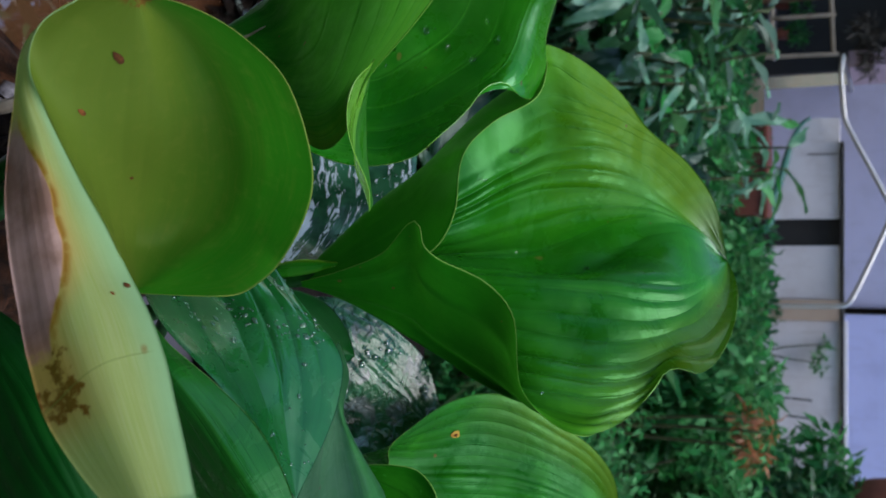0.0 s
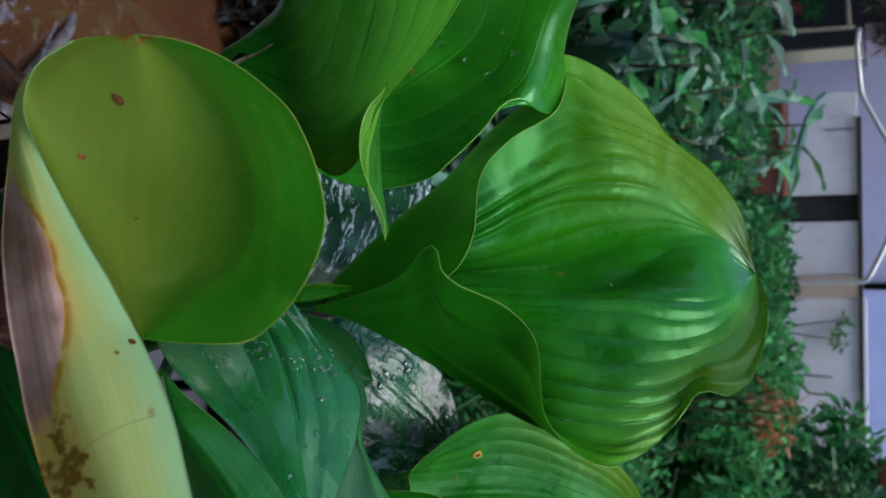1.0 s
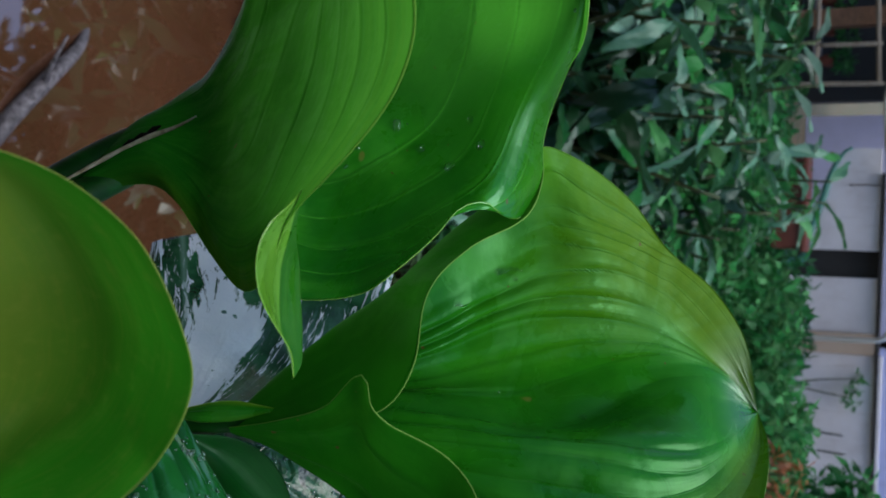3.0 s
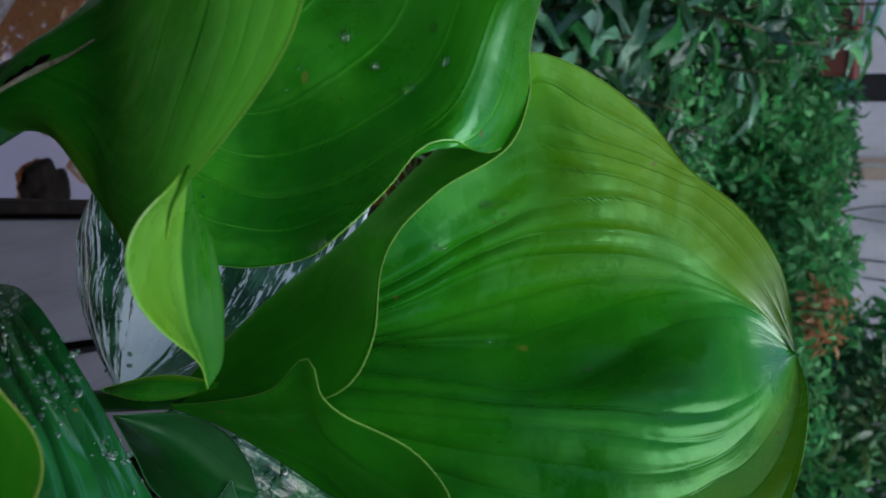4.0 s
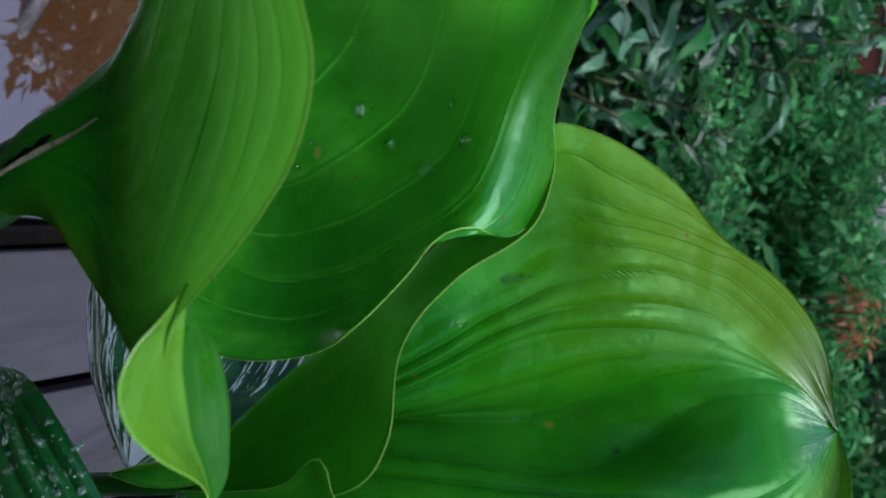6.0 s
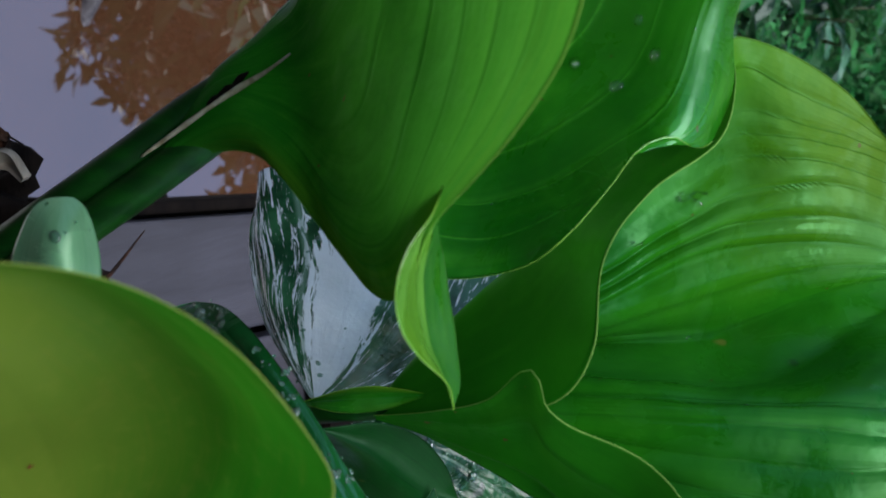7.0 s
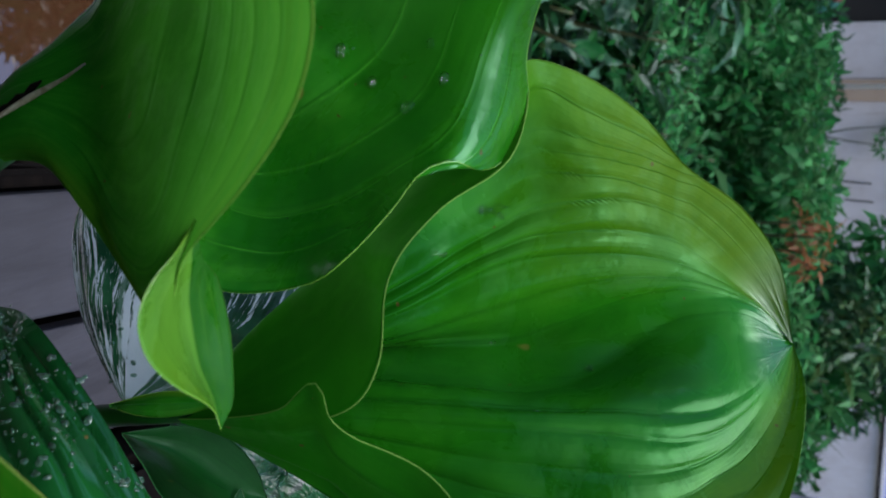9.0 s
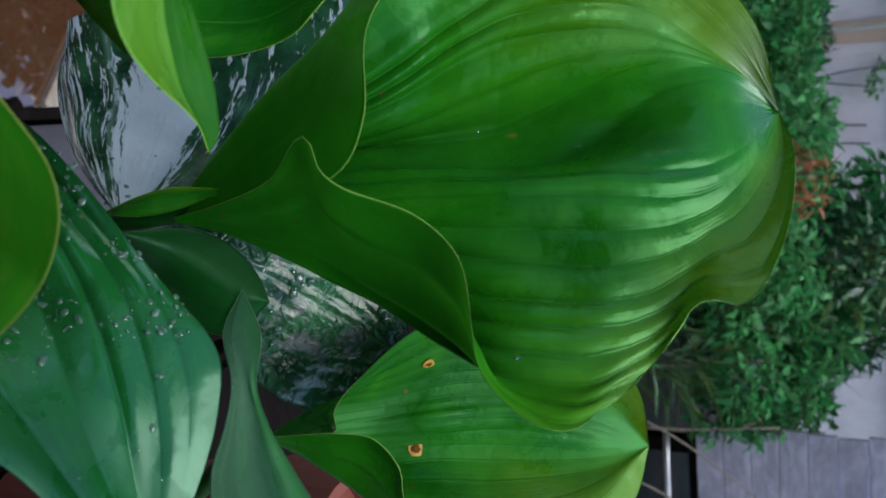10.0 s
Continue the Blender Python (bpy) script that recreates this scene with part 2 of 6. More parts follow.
        col = m.mix(m.math("MULTIPLY", m.math("MULTIPLY", m.step(along, 0.945, 0.975), m.step(cells, 0.48, 0.54)), 0.9), col, (0.2, 0.05, 0.018))
    spots = m.noise(55.0, 1.0)
    if band:
        col = m.mix(m.math("MULTIPLY", m.step(spots, 0.735, 0.77), 0.9), col, (0.26, 0.08, 0.02))
    col = m.mix(m.math("MULTIPLY", fine, 0.15), col, (0.08, 0.12, 0.02))
    wave = m.math("ABSOLUTE", m.math("SINE", m.math("MULTIPLY", across, 7 * math.pi)))
    height = m.math("ADD", m.math("MULTIPLY", wave, 0.12), m.math("MULTIPLY", fine, 0.3))
    alive = m.math("SUBTRACT", 0.58, m.math("MULTIPLY", dead, 0.5)) if band else 0.58
    return m.shader(col, 0.45, m.bump(height, 0.25, 0.001), specular=0.2, translucent=alive, tint=m.mix(0.25, col, (0.24, 0.42, 0.03) if band else m.mix(faded, (0.05, 0.42, 0.012), (0.16, 0.38, 0.018))), sheen=(0.8, 1.0, 0.5))


YELLOW, YELLOW_BAND = yellowing("leaf_yellowing", False), yellowing("leaf_yellowing_band", True)


def variegated(name, clear, rough=0.2):
    """Green leaf brushed with white; clear: the share across the blade of a nearly white, smooth stretch with a few dark spots."""
    m = Mat(name)
    across, along = m.attr("across"), m.attr("along")
    streak = m.noise(2.6, 6.0, 0.62, m.vec(m.math("MULTIPLY", across, 3.6), m.math("MULTIPLY", along, 1.1)), 0.8)
    bias = streak if clear else m.noise(42.0, 4.0, 0.55, m.place((1, 1, 0.4)), 1.2)
    if clear:
        zone = m.math("MULTIPLY", m.math("MULTIPLY", m.step(across, -0.42, -0.3), m.step(across, -0.26, 0.04, 1.0, 0.0)), m.step(along, 0.3, 0.55, 0.1, 1.0))
        flecks = m.math("MULTIPLY", m.math("SUBTRACT", m.noise(3.0, 6.0, 0.65, m.vec(m.math("MULTIPLY", across, 9.0), m.math("MULTIPLY", along, 3.0), 4.0), 1.0), 0.52), m.math("SUBTRACT", 0.9, m.math("MULTIPLY", zone, 0.8)))
        bias = m.math("ADD", m.math("ADD", streak, flecks), m.math("SUBTRACT", m.math("MULTIPLY", zone, 0.5), m.math("SUBTRACT", m.step(across, -0.5, -0.35, 0.02, 0.0), m.step(across, -0.25, -0.15, 0.0, 0.03))))
    green = m.mix(m.step(m.noise(45.0, 4.0), 0.35, 0.65), (0.004, 0.05, 0.018), (0.03, 0.15, 0.06))
    white = m.mix(m.step(m.noise(30.0, 4.0), 0.35, 0.7), (0.70, 0.78, 0.84), (0.84, 0.89, 0.93))
    # without clear, grey mottling paints the silver sky sheen of a wet blade
    col = m.mix(m.step(bias, 0.52, 0.6 if clear else 0.64), green, white if clear else (0.12, 0.155, 0.15))
    rib = m.step(m.math("ABSOLUTE", across), 0.0, 0.03, 1.0, 0.0)
    col = m.mix(m.math("MULTIPLY", rib, 0.6), col, (0.2, 0.34, 0.26))
    h = m.math("ADD", m.math("MULTIPLY", m.noise(110.0, 4.0, 0.6), 0.5), m.math("MULTIPLY", streak, 0.4 if clear else 0.3))
    if not clear:
        h = m.math("ADD", h, m.math("MULTIPLY", m.noise(130.0, 2.0, 0.4, None, 1.5), 2.2))
    return m.shader(col, rough, m.bump(h, 0.5 if clear else 0.8, 0.002), coat=0.25 if clear else 0.7, coat_rough=0.06, coat_ior=1.5, translucent=0.12)


VARIEGATED = variegated("leaf_variegated", True)
SILVERY = variegated("leaf_silver_sheen_tint", False, 0.26)


def stalk_mat(name, base, dark):
    m = Mat(name)
    long_grain = m.noise(30.0, 5.0, 0.6, m.place((6, 6, 1)))
    col = m.mix(m.step(long_grain, 0.35, 0.7), dark, base)
    col = m.mix(m.step(m.noise(90.0, 3.0), 0.68, 0.74), col, (0.03, 0.02, 0.012))
    return m.shader(col, 0.4, m.bump(long_grain, 0.4, 0.001), specular=0.3, sheen=(0.6, 1.0, 0.7))


STALK = stalk_mat("stalk_green", (0.004, 0.045, 0.004), (0.002, 0.022, 0.003))
STEM = stalk_mat("stem_brown_green", (0.06, 0.07, 0.025), (0.02, 0.02, 0.01))


def wood_mat(name, light, dark, rough=0.7, axis=(1, 14, 14), scale=6.0, specular=0.4):
    m = Mat(name)
    grain = m.noise(scale, 6.0, 0.65, m.place(axis), 0.6)
    fine = m.noise(scale * 6, 5.0, 0.6, m.place(axis))
    stain = m.noise(5.0, 4.0)
    col = m.mix(m.step(grain, 0.3, 0.7), dark, light)
    col = m.mix(m.math("MULTIPLY", m.step(stain, 0.45, 0.7), 0.5), col, dark)
    col = m.mix(m.math("MULTIPLY", m.step(fine, 0.55, 0.7), 0.35), col, dark)
    h = m.math("ADD", grain, m.math("MULTIPLY", fine, 0.6))
    return m.shader(col, m.math("ADD", rough - 0.15, m.math("MULTIPLY", stain, 0.3)), m.bump(h, 0.5, 0.003), specular=specular)


GREY_WOOD = wood_mat("weathered_grey_wood", (0.26, 0.245, 0.285), (0.10, 0.094, 0.11), 0.7, (1, 14, 14), specular=0.2)
SLAT_WOOD = wood_mat("damp_grey_wood", (0.041, 0.040, 0.052), (0.023, 0.022, 0.029), 0.55, (9, 1, 9), specular=0.35)
PALE_WOOD = wood_mat("pale_wood", (0.30, 0.26, 0.21), (0.15, 0.12, 0.09))
DRIFT_WOOD = wood_mat("wet_driftwood", (0.13, 0.12, 0.135), (0.012, 0.01, 0.012), 0.6, (5, 5, 5), 14.0, specular=0.3)
SHED_WOOD = wood_mat("pale_weathered_boards", (0.42, 0.40, 0.47), (0.24, 0.225, 0.265), 0.75, (1, 3, 3), 5.0, specular=0.2)
BROWN_WOOD = wood_mat("brown_wood", (0.20, 0.10, 0.055), (0.07, 0.035, 0.02))
DIM_WOOD = wood_mat("sky_blocker_wood", (0.06, 0.035, 0.022), (0.025, 0.015, 0.01), 0.8)
# serves wet wood, and near-black stand-ins for shade about the plant stand
BLACK_WOOD = wood_mat("wet_black_wood_and_shade", (0.007, 0.005, 0.004), (0.002, 0.0015, 0.0015), 0.8, specular=0.06)
SEAM = wood_mat("dry_plant_fibre", (0.42, 0.40, 0.30), (0.16, 0.13, 0.07), 0.8, (4, 4, 4), 60.0)
HUSK = wood_mat("coconut_husk", (0.085, 0.03, 0.013), (0.012, 0.006, 0.004), 0.95, (5, 5, 5), 22.0)


def plain_wall(name, base, stain, rough=0.75, scale=2.0):
    m = Mat(name)
    broad = m.noise(scale, 5.0, 0.6)
    runs = m.noise(3.0, 4.0, 0.6, m.place((4, 4, 0.5)))
    fine = m.noise(70.0, 4.0)
    col = m.mix(m.math("MULTIPLY", m.step(broad, 0.4, 0.75), 0.6), base, stain)
    col = m.mix(m.math("MULTIPLY", m.step(runs, 0.55, 0.75), 0.5), col, stain)
    return m.shader(col, rough, m.bump(fine, 0.25, 0.002))


WHITE_PAINT = plain_wall("white_painted_wall", (0.58, 0.57, 0.63), (0.40, 0.37, 0.40))
LAVENDER = plain_wall("lavender_blue_wall", (0.48, 0.51, 0.82), (0.38, 0.40, 0.66))
PALE_LAVENDER = plain_wall("pale_lavender_wall", (0.47, 0.47, 0.66), (0.38, 0.38, 0.52))
MAUVE = plain_wall("mauve_wall", (0.36, 0.27, 0.34), (0.27, 0.2, 0.25))
BRICK_RED = plain_wall("terracotta", (0.15, 0.035, 0.018), (0.09, 0.022, 0.012), 0.7, 9.0)
TEAL = plain_wall("teal_trim", (0.03, 0.16, 0.13), (0.02, 0.09, 0.08), 0.5)
# near-black for roofs, coping and wires, and painted shade inside openings
DARK_ROOM = plain_wall("near_black_and_shade", (0.02, 0.02, 0.022), (0.012, 0.012, 0.014), 0.8)
TAN = plain_wall("tan_plaster", (0.42, 0.33, 0.27), (0.3, 0.22, 0.17))
mm = Mat("galvanised_pipe")
STEEL = mm.shader(mm.mix(mm.noise(40.0, 4.0), (0.42, 0.42, 0.43), (0.6, 0.6, 0.6)), 0.38, metallic=0.9)

mm = Mat("mud_ground")
gn = mm.noise(3.0, 6.0, 0.65)
GROUND = mm.shader(mm.mix(mm.step(gn, 0.35, 0.7), (0.05, 0.06, 0.025), (0.12, 0.075, 0.045)), 0.85, mm.bump(mm.noise(25.0, 6.0, 0.7), 0.7, 0.02))

mm = Mat("muddy_water")
wcol = mm.mix(mm.step(mm.noise(1.3, 4.0), 0.35, 0.7), (0.050, 0.021, 0.010), (0.070, 0.030, 0.015))
WATER = mm.shader(wcol, 0.015, mm.bump(mm.noise(5.0, 2.0, 0.4), 0.05, 0.01), specular=1.0, coat=1.0, coat_rough=0.01, coat_ior=2.4)


def foliage_mat(name, base, dark, pale, rough=0.4, translucent=0.25, specular=0.5, sheen=(0.8, 1.0, 0.95)):
    m = Mat(name)
    rnd = m.math("FRACT", m.math("ADD", m.node("ShaderNodeNewGeometry").outputs["Random Per Island"], m.node("ShaderNodeObjectInfo").outputs["Random"]))
    col = m.mix(rnd, dark, base)
    col = m.mix(m.step(rnd, 0.84, 1.0, 0.0, 0.8), col, pale)
    col = m.mix(m.step(m.noise(5.0, 2.0), 0.3, 0.8, 0.0, 0.35), col, dark)
    return m.shader(col, rough + 0.05, specular=specular, translucent=translucent, tint=pale, sheen=sheen)


BUSH = foliage_mat("bush_foliage", (0.022, 0.20, 0.036), (0.004, 0.05, 0.012), (0.12, 0.34, 0.13), specular=0.3, sheen=(0.6, 1.0, 0.75))
BUSH_PALE = foliage_mat("grey_green_foliage", (0.14, 0.31, 0.21), (0.025, 0.10, 0.05), (0.28, 0.46, 0.38), 0.28)
BUSH_DARK = foliage_mat("dark_foliage", (0.008, 0.04, 0.012), (0.003, 0.016, 0.007), (0.02, 0.07, 0.025), 0.25)
BUSH_GLOSS = foliage_mat("glossy_foliage", (0.012, 0.075, 0.02), (0.005, 0.03, 0.01), (0.06, 0.20, 0.10), 0.24)
GRASS = foliage_mat("grass_blades", (0.045, 0.14, 0.035), (0.02, 0.07, 0.02), (0.12, 0.2, 0.07))
ORANGE = foliage_mat("orange_leaves", (0.30, 0.09, 0.028), (0.14, 0.05, 0.02), (0.42, 0.17, 0.06))
mm = Mat("water_drop")
WET_BLACK = foliage_mat("sodden_leaves", (0.012, 0.009, 0.007), (0.004, 0.003, 0.003), (0.03, 0.02, 0.014), 0.1, 0.05)
CLEAR = Mat("clear_water")
CLEAR.shader((1.0, 1.0, 1.0), 0.0, specular=0.5)
DROP = mm.shader((0.2, 0.42, 0.31), 0.02, specular=1.0, coat=1.0, coat_rough=0.02)
for nd in mm.tree.nodes:
    if nd.type == "BSDF_PRINCIPLED":
        nd.inputs["Transmission Weight"].default_value = 0.84
        nd.inputs["IOR"].default_value = 1.33
for nd in CLEAR.tree.nodes:
    if nd.type == "BSDF_PRINCIPLED":
        nd.inputs["Transmission Weight"].default_value = 1.0
        nd.inputs["IOR"].default_value = 1.33
CLEAR = CLEAR.mat


# ---- mesh helpers ----
def thing(name, label, category, at=(0, 0, 0), group="", kind=""):
    ob = new(name)
    ob.location = at
    return tagged(ob, label, category, group, kind)


def mesh_object(name, verts, faces, mat, parent=None, label="", smooth=True):
    me = bpy.data.meshes.new(name)
    me.from_pydata([tuple(v) for v in verts], [], [tuple(f) for f in faces])
    me.materials.append(mat)
    if smooth:
        me.shade_smooth()
    ob = new(name, me)
    if parent is not None:
        ob.parent = parent
        origin = parent.location
        if parent.parent is None and parent.type == "EMPTY":
            ob.matrix_parent_inverse = Matrix.Translation(-origin)
    return tagged(ob, label)


def part(name, bm, mat, parent=None, label="", smooth=False):
    me = bpy.data.meshes.new(name)
    bm.to_mesh(me)
    bm.free()
    me.materials.append(mat)
    if smooth:
        me.shade_smooth()
    ob = new(name, me)
    if parent is not None:
        ob.parent = parent
        if parent.type == "EMPTY":
            ob.matrix_parent_inverse = Matrix.Translation(-parent.location)
    return tagged(ob, label)


def box(bm, lo, hi, bevel=0.0, turn=None):
    lo, hi = Vector(lo), Vector(hi)
    m = Matrix.Translation((lo + hi) / 2) @ Matrix.Diagonal((*(hi - lo), 1))
    if turn is not None:
        m = turn @ m
    verts = bmesh.ops.create_cube(bm, size=1.0, matrix=m)["verts"]
    if bevel > 0:
        edges = list({e for v in verts for e in v.link_edges})
        bmesh.ops.bevel(bm, geom=edges, offset=bevel, segments=2, affect="EDGES", profile=0.6)
    return bm


def spline(points, n):
    """Points evenly spaced along a smooth curve through the control points."""
    p = np.array(points, float)
    step = np.linalg.norm(np.diff(p, axis=0), axis=1) ** 0.5 + 1e-6
    knots = np.r_[0, np.cumsum(step)]
    fine = hermite(knots, p, np.linspace(0, knots[-1], 600))
    run = np.r_[0, np.cumsum(np.linalg.norm(np.diff(fine, axis=0), axis=1))]
    want = np.linspace(0, run[-1], n)
    return np.stack([np.interp(want, run, fine[:, k]) for k in range(3)], 1)


def hermite(knots, p, x):
    """Smooth interpolation with finite-difference slopes over uneven knots."""
    knots, p = np.asarray(knots, float), np.asarray(p, float)
    h = np.diff(knots)
    d = np.diff(p, axis=0) / h.reshape((-1,) + (1,) * (p.ndim - 1))
    slope = np.empty_like(p)
    slope[0], slope[-1] = d[0], d[-1]
    a = h.reshape((-1,) + (1,) * (p.ndim - 1))
    slope[1:-1] = (a[1:] * d[:-1] + a[:-1] * d[1:]) / (a[:-1] + a[1:])
    i = np.clip(np.searchsorted(knots, x, side="right") - 1, 0, len(h) - 1)
    shape = (-1,) + (1,) * (p.ndim - 1)
    u = ((x - knots[i]) / h[i]).reshape(shape)
    hi = h[i].reshape(shape)
    return ((2 * u**3 - 3 * u**2 + 1) * p[i] + (u**3 - 2 * u**2 + u) * hi * slope[i]
            + (-2 * u**3 + 3 * u**2) * p[i + 1] + (u**3 - u**2) * hi * slope[i + 1])


def blade(name, curves, mat, parent=None, label="", rows=110, cols=161, veins=8, groove=0.0008, thick=0.0003, ripple=0.0004, fade=0.3, crease=0.0, swell=0.0015, calm_from=2.0, calm=0.85, tracks=None, lift=1.2, fan=0.0):
    """A leaf blade spanned over arched veins that run from base to tip; curves maps the place across the blade (-1 margin, 0 midrib, 1 margin) to a control curve."""
    keys = sorted(curves)
    net = np.stack([spline(curves[k], rows) for k in keys], 0)
    s = np.linspace(keys[0], keys[-1], cols)
    t = np.linspace(0, 1, rows)[:, None]
    if tracks is None:
        ribs = np.repeat(s[None, :] * veins, rows, axis=0)
    else:
        low, high = np.array(tracks, float).T
        number = np.arange(len(low), dtype=float)
        s = np.interp(np.linspace(np.interp(-1, low, number), np.interp(1, low, number), cols), number, low)
        ribs = np.stack([np.interp(s, low + (high - low) * np.clip((u - 0.48) / 0.27, 0, 1.15) ** 1.6, number) for u in t[:, 0]])
    grid = hermite(keys, net, s).transpose(1, 0, 2)
    du = np.gradient(grid, axis=0)
    dv = np.gradient(grid, axis=1)
    nrm = np.cross(du, dv)
    nrm /= np.linalg.norm(nrm, axis=2, keepdims=True) + 1e-9
    relief = 1 - fan * np.clip((s[None, :] - 0.53) / 0.05, 0, 1) * np.clip((0.60 - t) / 0.1, 0, 1)
    env = np.clip(t / 0.2, 0, 1) * np.clip((1 - t) / fade, 0, 1)
    drift = np.array([0.018 * noise.noise(Vector((q * 3.0, veins * 1.7, 0.0))) for q in t[:, 0]])[:, None]
    corr = np.abs(np.sin(math.pi * (ribs + drift * veins))) ** 0.75 * groove * (1 + lift * np.exp(-((s[None, :] - 0.06) / 0.14) ** 2)) * np.array([[0.45 + 0.9 * abs(noise.noise(Vector((u * 2.2, v * 1.6, veins * 3.1)))) for v in s] for u in t[:, 0]])
    span = np.linalg.norm(np.diff(grid, axis=1), axis=2).sum(1)[:, None]
    gap = np.linalg.norm(np.gradient(grid, s, axis=1), axis=2)
    env = env * np.clip(span / (0.55 * span.max()), 0, 1) * np.clip(gap / np.quantile(gap, 0.75), 0.1, 1.1)
    corr = corr * relief * (1 - calm * np.clip((s[None, :] - calm_from) / 0.25, 0, 1) * np.clip((t - 0.25) / 0.2, 0, 1))
    corr = corr - crease * np.exp(-(s[None, :] / 0.12) ** 2) * np.clip((t - 0.3) / 0.3, 0, 1)
    wob = np.array([[noise.noise(Vector(grid[i, j]) * 55.0) for j in range(cols)] for i in range(rows)]) * ripple + np.array([[noise.noise(Vector(grid[i, j]) * 24.0 + Vector((3.0, 7.0, veins))) for j in range(cols)] for i in range(rows)]) * swell
    grid = grid + nrm * ((corr * env) + wob * env)[..., None]
    verts = grid.reshape(-1, 3)
    faces = [(i * cols + j, i * cols + j + 1, (i + 1) * cols + j + 1, (i + 1) * cols + j) for i in range(rows - 1) for j in range(cols - 1)]
    ob = mesh_object(name, verts, faces, mat, parent, label)
    for key, values in (("across", np.tile(s, rows)), ("along", np.repeat(np.linspace(0, 1, rows), cols)), ("rib", ribs.ravel()), ("relief", relief.ravel())):
        ob.data.attributes.new(key, "FLOAT", "POINT").data.foreach_set("value", values.astype(np.float32))
    solid = ob.modifiers.new("thickness", "SOLIDIFY")
    solid.thickness, solid.offset, solid.use_rim_only = thick, 0.0, True
    return ob


def tube(name, points, radii, mat, parent=None, label="", sides=14, n=40, flat=1.0):
    """A tapering round stalk along a smooth curve."""
    path = spline(points, n)
    stops = np.linspace(0, 1, len(radii))
    if len(radii) == len(points) and len(points) > 5:
        stops = [int(np.argmin(np.linalg.norm(path - np.array(p), axis=1))) / (n - 1) for p in points]
    r = np.interp(np.linspace(0, 1, n), stops, radii)
    verts, faces = [], []
    tang = np.gradient(path, axis=0)
    side = Vector((0.3, 0.2, 1)).cross(Vector(tang[0])).normalized()
    for k in range(n):
        t = Vector(tang[k]).normalized()
        side = (side - t * side.dot(t)).normalized()
        up = t.cross(side)
        for j in range(sides):
            a = 2 * math.pi * j / sides
            verts.append(Vector(path[k]) + (side * math.cos(a) + up * math.sin(a) * flat) * r[k])
    for k in range(n - 1):
        for j in range(sides):
            faces.append((k * sides + j, k * sides + (j + 1) % sides, (k + 1) * sides + (j + 1) % sides, (k + 1) * sides + j))
    faces.append(tuple(range(sides))[::-1])
    faces.append(tuple((n - 1) * sides + j for j in range(sides)))
    return mesh_object(name, verts, faces, mat, parent, label)


def leaf_cloud(rng, centres, count, length, width, droop=0.3):
    """Vertices and faces of many small folded leaves scattered about soft-edged clumps; centres: rows of x, y, z, rx, ry, rz."""
    centres = np.array(centres, float)
    weight = centres[:, 3] * centres[:, 4] * centres[:, 5]
    pick = rng.choice(len(centres), count, p=weight / weight.sum())
    d = rng.normal(size=(count, 3))
    d /= np.linalg.norm(d, axis=1, keepdims=True)
    rad = rng.uniform(0.25, 1.0, (count, 1)) ** 0.5
    pos = centres[pick, :3] + d * rad * centres[pick, 3:]
    way = d * 0.7 + rng.normal(size=(count, 3)) * 0.6
    way[:, 2] -= droop
    way /= np.linalg.norm(way, axis=1, keepdims=True)
    flat = np.cross(way, rng.normal(size=(count, 3)) * 0.5 + np.array([0, 0, 1.0]))
    flat /= np.linalg.norm(flat, axis=1, keepdims=True) + 1e-9
    up = np.cross(flat, way)
    ln = length * rng.uniform(0.6, 1.3, (count, 1))
    wd = width * rng.uniform(0.7, 1.2, (count, 1))
    rows = [pos, pos + way * ln * 0.45 + flat * wd * 0.5 + up * wd * 0.18, pos + way * ln * 0.5,
            pos + way * ln * 0.45 - flat * wd * 0.5 + up * wd * 0.18, pos + way * ln - up * ln * 0.12]
    verts = np.stack(rows, 1).reshape(-1, 3)
    base = np.arange(count) * 5
    faces = np.concatenate([np.stack([base, base + 1, base + 2], 1), np.stack([base + 1, base + 4, base + 2], 1),
                            np.stack([base, base + 2, base + 3], 1), np.stack([base + 2, base + 4, base + 3], 1)])
    return verts, faces


# ---- ground and water ----
gv, gf = [], []
gx = np.r_[-400, -120, -40, np.linspace(-16, 16, 49), 40, 120, 400]
gy = np.r_[-200, -60, -20, np.linspace(-8, 24, 49), 60, 160, 500]
for yv in gy:
    for xv in gx:
        pond = max(0.0, 1 - ((xv + 0.8) / 5.5) ** 2 - ((yv - 1.2) / 2.4) ** 2)
        gv.append((xv, yv, 0.10 - 0.9 * min(pond, 0.5) + 0.06 * noise.noise(Vector((xv, yv, 0)) * 0.6)))
nx = len(gx)
for j in range(len(gy) - 1):
    for i in range(nx - 1):
        gf.append((j * nx + i, j * nx + i + 1, (j + 1) * nx + i + 1, (j + 1) * nx + i))
tagged(mesh_object("ground", gv, gf, GROUND), "muddy garden ground with sparse growth", "ground", kind="structure")
bm = bmesh.new()
bmesh.ops.create_grid(bm, x_segments=40, y_segments=30, size=1.0, matrix=Matrix.Translation((-0.8, 1.2, 0.0)) @ Matrix.Diagonal((6.2, 2.9, 1, 1)))
tagged(part("water", bm, WATER), "brown muddy flood water mirroring sky and leaves", "water", kind="structure")

